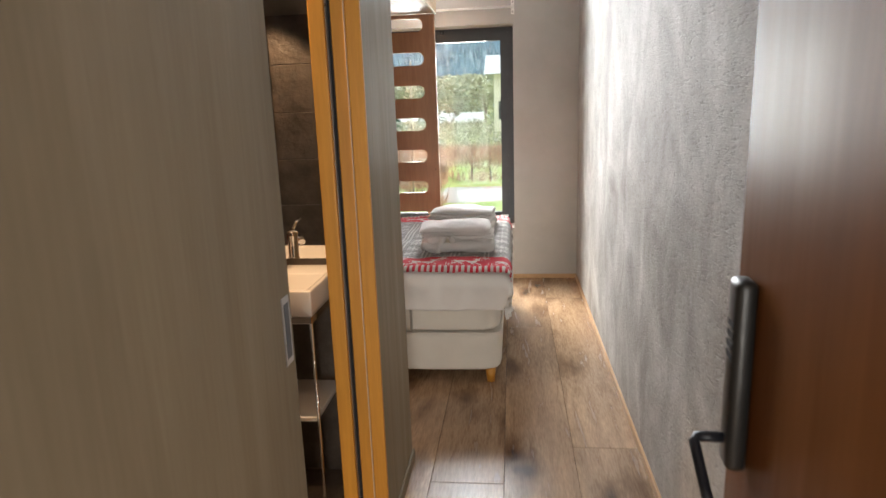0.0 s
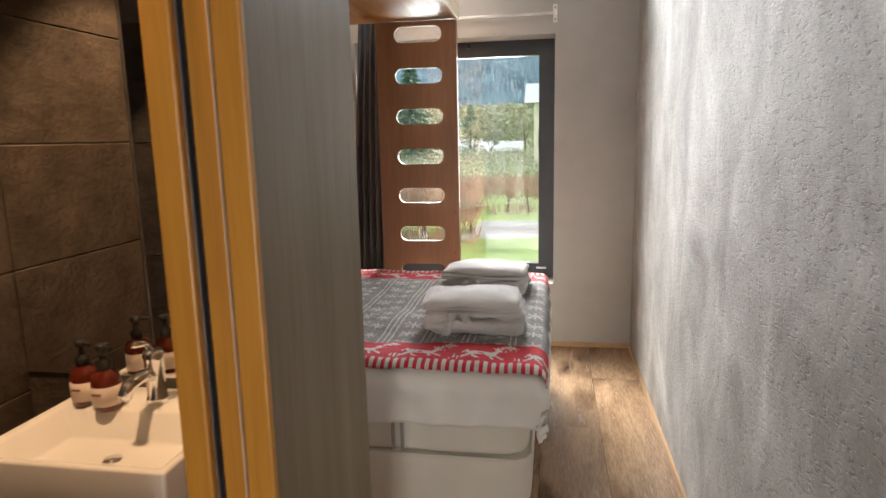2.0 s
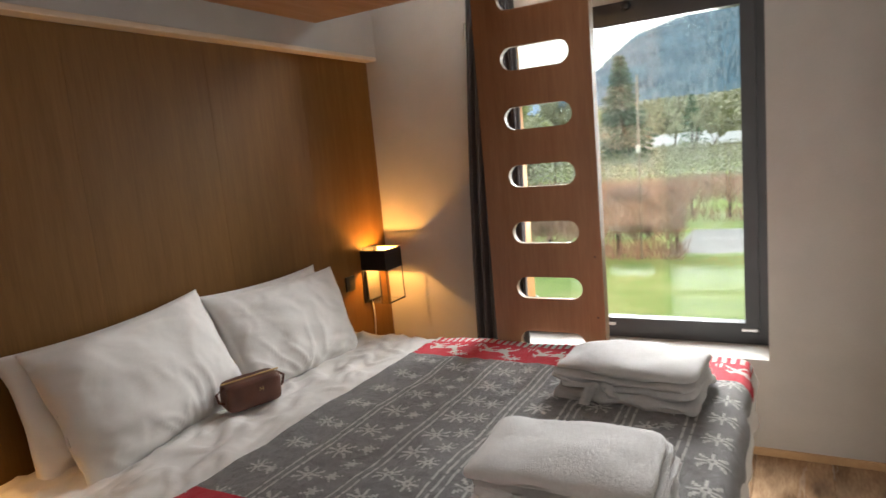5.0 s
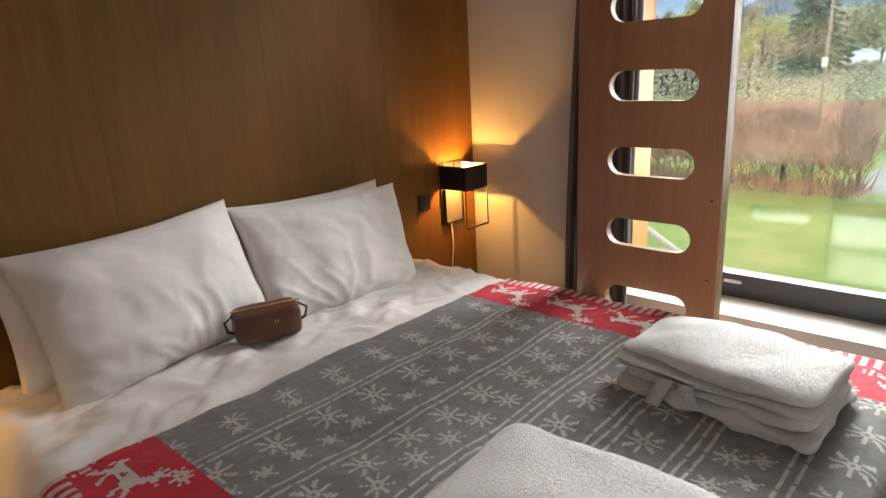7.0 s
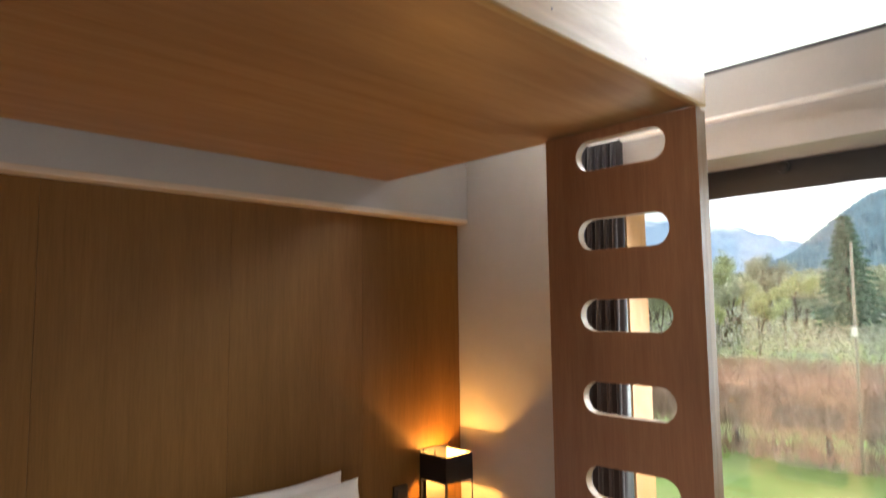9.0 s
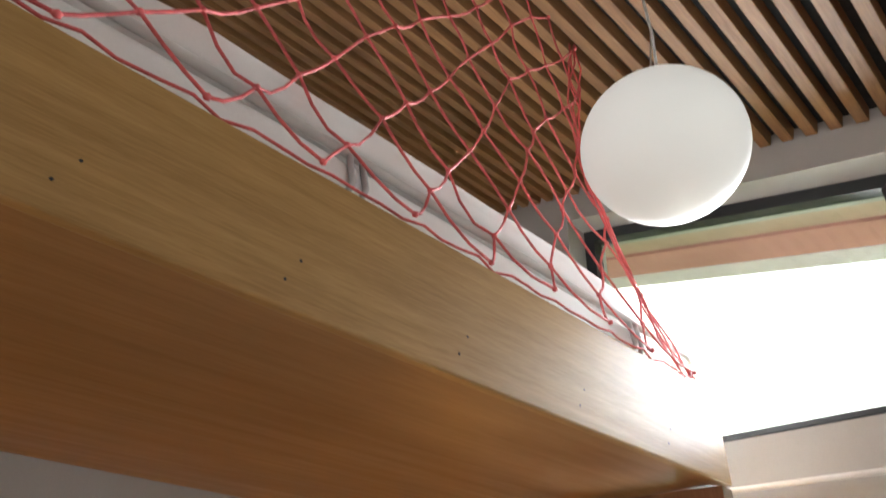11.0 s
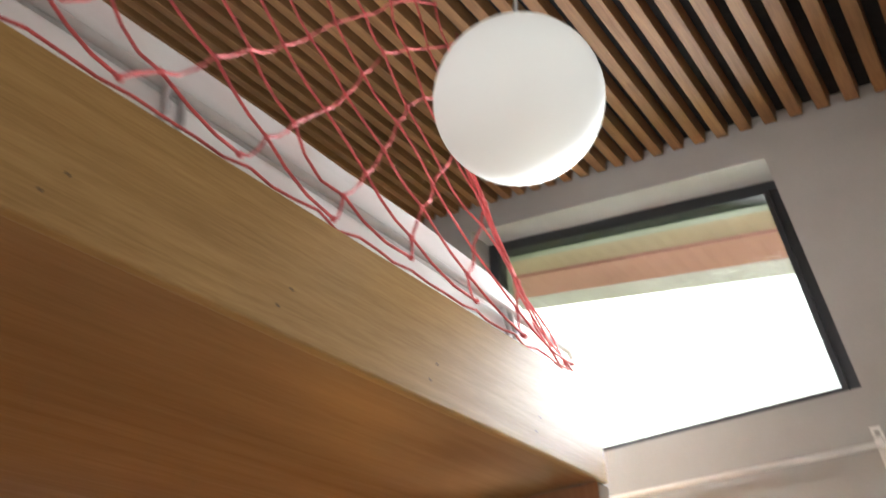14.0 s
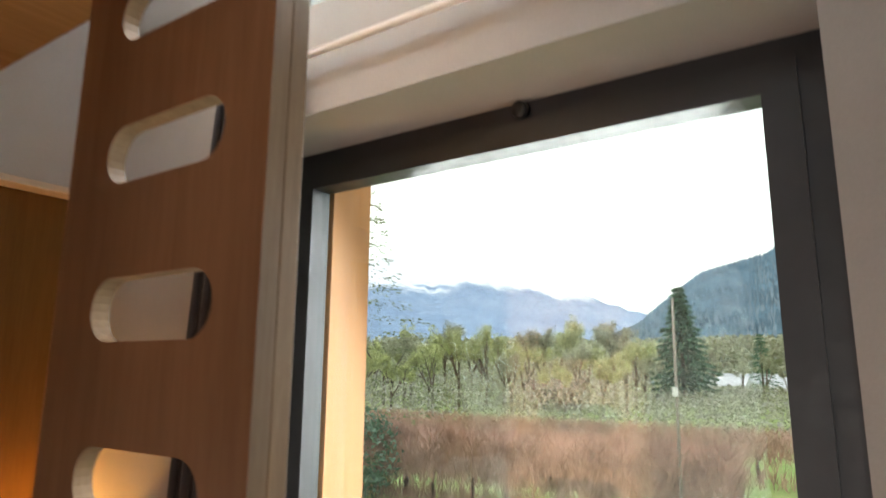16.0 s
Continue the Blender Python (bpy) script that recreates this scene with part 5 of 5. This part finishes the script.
part("underside", boxed(BKX0, BKX1 - 0.024, BKY0, BKY1 - 0.001, 2.125, 2.145, 0.001), M_OAK_Y, bunk, "warm oak veneer underside")
eb = part("edge_board", boxed(BKX1 - 0.0225, BKX1, BKY0, BKY1, 2.121, 2.378, 0.004, 2), M_BOARD, bunk, "pale oak edge board with screws")
part("end_board", boxed(BKX0, BKX1 - 0.0235, BKY1 - 0.02, BKY1 - 0.001, 2.147, 2.30, 0.002), M_BOARD, bunk)
part("slat_base", boxed(BKX0 + 0.02, BKX1 - 0.03, BKY0 + 0.4, BKY1 - 0.03, 2.147, 2.297, 0.002), M_BOARD, bunk)
for y_ in (3.30, 3.582, 3.90, 4.26, 4.62, 4.98):
    for z_, dy in ((2.205, 0.0), (2.165, -0.02)):
        part("screw", lathe(bmesh.new(), [(0, 0.0008), (0.0026, 0.0008), (0.0028, -0.001)], (0, 0, 0), 8, Matrix.Translation((BKX1, y_ + dy, z_)) @ Matrix.Rotation(radians(90), 4, 'Y')), M_BLACK, eb)

mat_ = thing("bunk_mattress", "white two-layer mattress on the loft bunk", "mattress", at=(-1.25, 4.2, 2.15))
part("lower_layer", soft(bmesh.new(), (-1.255, 4.258, 2.40), (1.22, 2.075, 0.205), 9, 0.003, 9, 26), M_MATTRESS, mat_, "", True)
part("upper_layer", soft(bmesh.new(), (-1.258, 4.268, 2.563), (1.215, 2.095, 0.135), 5, 0.006, 7, 26), M_MATTRESS, mat_, "", True)
part("piping", tube(bmesh.new(), [(-1.8, 5.298, 2.495), (-0.70, 5.298, 2.495), (-0.655, 5.283, 2.495), (-0.643, 5.24, 2.495), (-0.643, 3.27, 2.495)], 0.010, 8), plain("grey_piping", (0.6, 0.59, 0.57), 0.7), mat_, "grey piping", True)
for y_ in (3.98, 4.92):
    for d_ in (0, 0.03):
        part("handle", tube(bmesh.new(), [(-0.642, y_ + d_, 2.38), (-0.634, y_ + d_ + 0.012, 2.43), (-0.640, y_ + d_, 2.49)], 0.007, 6), plain("grey_strap_loop", (0.42, 0.41, 0.40), 0.8), mat_, "grey carrying handle", True)

# ---- ladder panel with hand slots ----
lad = thing("ladder_panel", "reddish oak ladder panel with rounded hand slots", "ladder", at=(-0.86, 5.28, 0))
LX0, LX1, LY0, LY1 = -1.094, -0.612, 5.242, 5.270
SL0, SL1, SH = -0.983, -0.698, 0.046


def ladder_mesh():
    bm = bmesh.new()
    cs = [0.6325 + 0.2355 * k for k in range(7)]
    faces = []

    def both(poly):
        f_ = [bm.verts.new((x_, LY0, z_)) for x_, z_ in poly]
        b_ = [bm.verts.new((x_, LY1, z_)) for x_, z_ in poly]
        bm.faces.new(f_)
        bm.faces.new(b_[::-1])
    z = 0.0
    for c in cs:
        both([(LX0, z), (LX1, z), (LX1, c - SH), (SL1 - SH, c - SH), (SL0 + SH, c - SH), (LX0, c - SH)])
        la = [(SL0 + SH - SH * math.cos(a), c + SH * math.sin(a)) for a in [(-90 + 180 * k / 12) * math.pi / 180 for k in range(13)]]
        ra = [(SL1 - SH + SH * math.cos(a), c + SH * math.sin(a)) for a in [(90 - 180 * k / 12) * math.pi / 180 for k in range(13)]]
        both([(LX0, c - SH), *la, (LX0, c + SH)])
        both([(LX1, c + SH), *ra, (LX1, c - SH)])
        loop = la + ra
        f_ = [bm.verts.new((x_, LY0, z_)) for x_, z_ in loop]
        b_ = [bm.verts.new((x_, LY1, z_)) for x_, z_ in loop]
        for k in range(len(loop)):
            q = bm.faces.new((f_[k], f_[(k + 1) % len(loop)], b_[(k + 1) % len(loop)], b_[k]))
            q.material_index = 1
        z = c + SH
    both([(LX0, z), (SL0 + SH, z), (SL1 - SH, z), (LX1, z), (LX1, 2.12), (LX0, 2.12)])
    for x_ in (LX0, LX1):
        q = bm.faces.new([bm.verts.new(p) for p in ((x_, LY0, 0), (x_, LY1, 0), (x_, LY1, 2.12), (x_, LY0, 2.12))])
        q.material_index = 1
    bmesh.ops.remove_doubles(bm, verts=bm.verts, dist=0.0002)
    return bm


part("panel", ladder_mesh(), [M_LADDER, M_EDGE], lad)
part("edge_post", boxed(-0.645, -0.613, 5.271, 5.302, 0.0, 2.12, 0.002), M_EDGE, lad, "pale oak post behind the edge")
for z_ in (0.75, 1.0):
    part("plug", lathe(bmesh.new(), [(0, 0.0006), (0.004, 0.0006), (0.004, -0.001)], (0, 0, 0), 10, Matrix.Translation((-0.64, LY0, z_)) @ Matrix.Rotation(radians(90), 4, 'X')), M_BLACK, lad)

# ---- safety net ----
net = thing("safety_net", "red knotted cord safety net between bunk and ceiling", "net", at=(-0.6, 4.0, 2.39))


def net_end(z):
    k = (z - 2.39) / 1.18
    return 5.17 - 0.42 * min(1, k * 1.9) ** 0.7


def net_at(a, b):
    """a: 0..1 along the bunk, b: 0..1 upward."""
    top = roof_z(-0.58) - 0.02 - 0.11 * abs(math.sin(a * math.pi * 3.6)) * (1 if a > 0.3 else 0.3)
    z = 2.392 + (top - 2.392) * b
    e = net_end(z)
    u = a ** (1.0 - 0.16 * b)
    y = 2.86 + (e - 2.86) * u
    x_ = -0.606 - 0.05 * math.sin(math.pi * b) * (1 - 0.5 * a) + 0.01 * noise.noise(Vector((y * 5, z * 5, 2)))
    sag = 0.012 * noise.noise(Vector((y * 9, z * 9, 8)))
    return Vector((x_, y + sag, z + sag - 0.015 * math.sin(math.pi * b)))


NU, NV = 11, 10
knots = {}
for i in range(2 * NU + 1):
    for j in range(NV + 1):
        if (i + j) % 2 == 0:
            p = net_at(i / (2 * NU), j / NV)
            if j == 0:
                p.x, p.z = -0.604 + 0.012 * random.random(), 2.385 + 0.03 * random.random()
            knots[(i, j)] = p
for d in (-1, 1):
    for (i, j) in list(knots):
        if (i - d, j - 1) in knots:
            continue
        pts, c = [knots[(i, j)]], (i + d, j + 1)
        while c in knots:
            p, q = pts[-1], knots[c]
            slack = Vector((0.008 * random.uniform(-1, 1), 0.006 * random.uniform(-1, 1), -0.006 - (0.02 * random.random() if c[1] < 3 else 0.0)))
            pts += [p.lerp(q, 0.35) + slack, p.lerp(q, 0.68) + slack * 0.9, q]
            c = (c[0] + d, c[1] + 1)
        if len(pts) > 1:
            part("cord", tube(bmesh.new(), pts, 0.0034, 5), M_NET, net, "", True)
bm = bmesh.new()
bmesh.ops.create_icosphere(bm, subdivisions=1, radius=0.0075)
knot_mesh = mesh_of("knot", bm, M_NET, True)
for p in knots.values():
    o = new("knot", knot_mesh)
    o.location = p
    place(o, net)
for k in range(4):
    pts = []
    for j in range(13):
        p = net_at(1.0, j / 12)
        pts.append(p + Vector((0.008 * math.sin(j * 1.9 + k * 2), 0.02 * math.sin(j * 1.3 + k * 1.7) - 0.008 * k, 0)))
    part("border_cord", tube(bmesh.new(), pts, 0.0032, 5), M_NET, net, "gathered red border cord", True)
bm = bmesh.new()
pts = []
for k in range(46):
    a = k / 45
    p = net_at(a, 0)
    pts.append(Vector((-0.603 + 0.005 * math.sin(k * 2.1), p.y, 2.382 + 0.012 * abs(math.sin(k * 1.3)))))
tube(bm, pts, 0.003, 5)
part("edge_cord", bm, M_NET, net, "red cord along the board", True)

# ---- pendant globe ----
globe = thing("pendant_lamp", "softly lit white opal glass globe pendant", "lamp", at=(-0.25, 4.47, 2.62))
GC = Vector((-0.26, 4.468, 2.592))
part("globe", ball(bmesh.new(), GC, 0.163, 48, 32, (1, 1, 0.97)), M_GLOBE, globe, "", True)
part("cap", lathe(bmesh.new(), [(0, 0.0), (0.03, 0.0), (0.03, 0.012), (0.01, 0.02), (0, 0.02)], (GC.x, GC.y, GC.z + 0.155), 20), M_ROD, globe, "white cap", True)
CZ = roof_z(-0.225)
part("canopy", lathe(bmesh.new(), [(0, 0.0), (0.036, 0.001), (0.062, 0.012), (0.066, 0.03), (0, 0.03)], (0, 0, 0), 28, Matrix.Translation((-0.235, 4.375, CZ - 0.03)) @ tilt), M_ROD, globe, "white ceiling canopy", True)
part("cord", tube(bmesh.new(), [(-0.235, 4.375, CZ - 0.03), (-0.228, 4.39, CZ - 0.2), (-0.228, 4.44, CZ - 0.42), (-0.225, 4.445, CZ - 0.58), (-0.232, 4.45, CZ - 0.66), (-0.262, 4.455, CZ - 0.70), (GC.x - 0.03, GC.y, GC.z + 0.168)], 0.0032, 6), M_CORD, globe, "pale twisted cord", True)
part("hanger", tube(bmesh.new(), [(-0.225, 4.445, CZ - 0.55), (GC.x + 0.004, GC.y, GC.z + 0.205), (GC.x - 0.012, GC.y, GC.z + 0.19), (GC.x, GC.y, GC.z + 0.17)], 0.002, 6), M_STEEL, globe, "steel hook", True)

# ---- bedside lamps ----
M_SHADEIN = plain("white_shade_lining", (0.8, 0.76, 0.68), 0.6)


def bedside(y0, y1, mirror):
    b = thing("bedside_lamp", "lit black wire wall lamp with a box shade", "wall lamp", "bedside lamps", at=(-1.9, (y0 + y1) / 2, 0.7))
    x0, x1, z0, z1, zs = XP + 0.004, -1.832, 0.695, 0.985, 0.875
    part("back_plate", boxed(XP + 0.0005, XP + 0.006, y0, y1, z0, z1 + 0.01, 0.001), M_BLACK, b)
    bm = bmesh.new()
    tk = 0.003
    for a_ in ((x0, x1, y0, y0 + tk), (x0, x1, y1 - tk, y1), (x1 - tk, x1, y0 + tk, y1 - tk), (x0, x0 + tk, y0 + tk, y1 - tk)):
        box(bm, a_[0], a_[1], a_[2], a_[3], zs, z1)
    sh_ = part("shade", bm, M_BLACK, b, "black box shade, open above and below")
    bm = bmesh.new()
    for a_ in ((x0 + tk, x1 - tk, y0 + tk, y0 + 2 * tk), (x0 + tk, x1 - tk, y1 - 2 * tk, y1 - tk), (x1 - 2 * tk, x1 - tk, y0 + 2 * tk, y1 - 2 * tk)):
        box(bm, a_[0] + 0.0005, a_[1] - 0.0005, a_[2] + 0.0005, a_[3] - 0.0005, zs + 0.002, z1 - 0.002)
    part("lining", bm, M_SHADEIN, sh_, "white lining")
    for xx, yy in ((x1 - 0.002, y0 + 0.002), (x1 - 0.002, y1 - 0.002), (x0 + 0.002, y0 + 0.002), (x0 + 0.002, y1 - 0.002)):
        part("wire", boxed(xx - 0.002, xx + 0.002, yy - 0.002, yy + 0.002, z0 + 0.006, zs), M_BLACK, b)
    for xx in (x0 + 0.02, x0 + 0.09):
        part("finial", rod(bmesh.new(), (xx, y0 + 0.004, z1), (xx, y0 + 0.004, z1 + 0.018), 0.003), M_BLACK, b)
    part("tray", boxed(x0, x1 - 0.002, y0 + 0.001, y1 - 0.001, z0, z0 + 0.004), M_GLASS, b, "clear glass bottom tray").visible_shadow = False
    part("tray_rim", boxed(x1 - 0.001, x1 + 0.002, y0, y1, z0 - 0.001, z0 + 0.008), M_BLACK, b)
    part("screen", boxed(x0 + 0.012, x0 + 0.016, y0 + 0.02, y1 - 0.03, z0 + 0.012, zs - 0.002), plain("frosted_screen", (0.15, 0.14, 0.13), 0.5), b, "frosted grey screen")
    part("bulb", ball(bmesh.new(), (-1.905, (y0 + y1) / 2, 0.922), 0.012, 12, 8), glow("warm_bulb", (1.0, 0.62, 0.25), 6.0), b, "glowing bulb", True).visible_shadow = False
    part("cable", tube(bmesh.new(), [(XP + 0.01, y0 + 0.06, z0), (XP + 0.012, y0 + 0.065, 0.6), (XP + 0.008, y0 + 0.05, 0.45)], 0.003, 6), M_ROD, b, "white cable", True)
    return b


bedside(5.503, 5.662, False)
bedside(3.17, 3.33, True)
sw = thing("light_switch", "square black light switch on the oak panel", "switch", at=(XP, 5.39, 0.83))
part("plate", boxed(XP, XP + 0.010, 5.352, 5.428, 0.79, 0.868, 0.002), M_PLASTIC, sw)
part("rocker", boxed(XP + 0.010, XP + 0.014, 5.366, 5.414, 0.802, 0.856, 0.002), M_PLASTIC, sw)

# ---- curtain and rod ----
rodt = thing("curtain_rod", "slim white curtain rod with wall brackets", "curtain rod", at=(-0.8, 5.70, 2.19))
part("bar", rod(bmesh.new(), (-1.385, 5.70, 2.205), (-0.035, 5.70, 2.205), 0.009, None, 14), M_ROD, rodt, "", True)
for x_ in (-0.045, -1.34):
    bm = bmesh.new()
    for z0_ in (2.158, 2.232):
        box(bm, x_ - 0.013, x_ - 0.006, YF - 0.006, YF, z0_, z0_ + 0.036)
        box(bm, x_ + 0.006, x_ + 0.013, YF - 0.006, YF, z0_, z0_ + 0.036)
        box(bm, x_ - 0.006, x_ + 0.006, YF - 0.006, YF, z0_, z0_ + 0.009)
        box(bm, x_ - 0.006, x_ + 0.006, YF - 0.006, YF, z0_ + 0.027, z0_ + 0.036)
    box(bm, x_ - 0.013, x_ + 0.013, YF - 0.006, YF, 2.194, 2.232)
    br = part("bracket", bm, M_ROD, rodt)
    part("arm", boxed(x_ - 0.008, x_ + 0.008, 5.70, YF - 0.006, 2.203, 2.221, 0.002), M_ROD, br)
    part("cup", rod(bmesh.new(), (x_ - 0.006, 5.70, 2.212), (x_ + 0.012, 5.70, 2.212), 0.014), M_ROD, br)


def curtain_mesh():
    n_, k_ = 110, 20
    verts, faces = [], []
    for i in range(n_ + 1):
        u = i / n_
        for j in range(k_ + 1):
            v = j / k_
            xa, xb = -1.43 + 0.10 * v ** 2, -1.095 - 0.02 * (1 - v)
            amp = 0.024 + 0.012 * (1 - v)
            ph = u * 2 * math.pi * 7 + 0.6 * math.sin(v * 3 + u * 5)
            verts.append((xa + (xb - xa) * u + 0.010 * math.sin(ph * 2), 5.685 + amp * math.sin(ph), 0.06 + (2.205 - 0.06) * v + (0.012 * math.sin(ph) if j == k_ else 0)))
    for i in range(n_):
        for j in range(k_):
            a = i * (k_ + 1) + j
            faces.append((a, a + k_ + 1, a + k_ + 2, a + 1))
    me = bpy.data.meshes.new("cloth")
    me.from_pydata(verts, [], faces)
    me.materials.append(M_CURTAIN)
    me.polygons.foreach_set("use_smooth", [True] * len(faces))
    return me


cur = thing("curtain", "charcoal curtain drawn to the side of the window", "curtain", at=(-1.27, 5.69, 0.06))
co = place(new("cloth", curtain_mesh()), cur)
so = co.modifiers.new("thickness", 'SOLIDIFY')
so.thickness = 0.003

# ---- floor planks ----
floor_ = thing("floor", "wide smoked oak plank floor with dark knots", "floor", kind="structure", at=(-0.7, 3.0, -0.02))
prng = random.Random(3)
pw, plen = 0.293, 2.2
pm = mesh_of("plank", boxed(-pw / 2 + 0.0008, pw / 2 - 0.0008, -plen / 2 + 0.0008, plen / 2 - 0.0008, -0.019, 0.0, 0.0014), M_FLOOR)
row = 0
x = 0.1905 + pw / 2
while x > -2.1:
    y0 = 2.84 if x < -0.62 else -0.9
    y = y0 - prng.uniform(0, plen)
    while y < YF:
        a, b = max(y, y0), min(y + plen, YF)
        if b - a > 0.05:
            xr = min(x + pw / 2, XR)
            if b - a > plen - 0.01 and xr > x + pw / 2 - 0.001:
                o = new("plank", pm)
                o.location = (x, (a + b) / 2, 0)
            else:
                xm = (x - pw / 2 + xr) / 2
                w2, l2 = (xr - x + pw / 2) / 2 - 0.0008, (b - a) / 2 - 0.0008
                o = new("plank", mesh_of("plank", boxed(-w2, w2, -l2, l2, -0.019, 0.0, 0.0014), M_FLOOR))
                o.location = (xm, (a + b) / 2, 0)
            place(o, floor_)
        y += plen
    x -= pw

# ---- bathroom tiles, 0.6 x 0.3 m ----
tm_side = mesh_of("tile", boxed(-0.012, 0.0, -0.2455, 0.2455, -0.1485, 0.1485, 0.002), M_TILE)
tm_back = mesh_of("tile", boxed(-0.2985, 0.2985, 0.0, 0.012, -0.1485, 0.1485, 0.002), M_TILE)
for k in range(7):
    z = 0.255 - 0.15 + 0.3 * k
    if z + 0.15 > 2.31:
        break
    o = new("tile", tm_side)
    o.location = (XS, 2.509, z)
    place(o, side)
    for c in range(2):
        o = new("tile", tm_back)
        o.location = (-2.05 + 0.6 * c, 0.988, z)
        place(o, back)
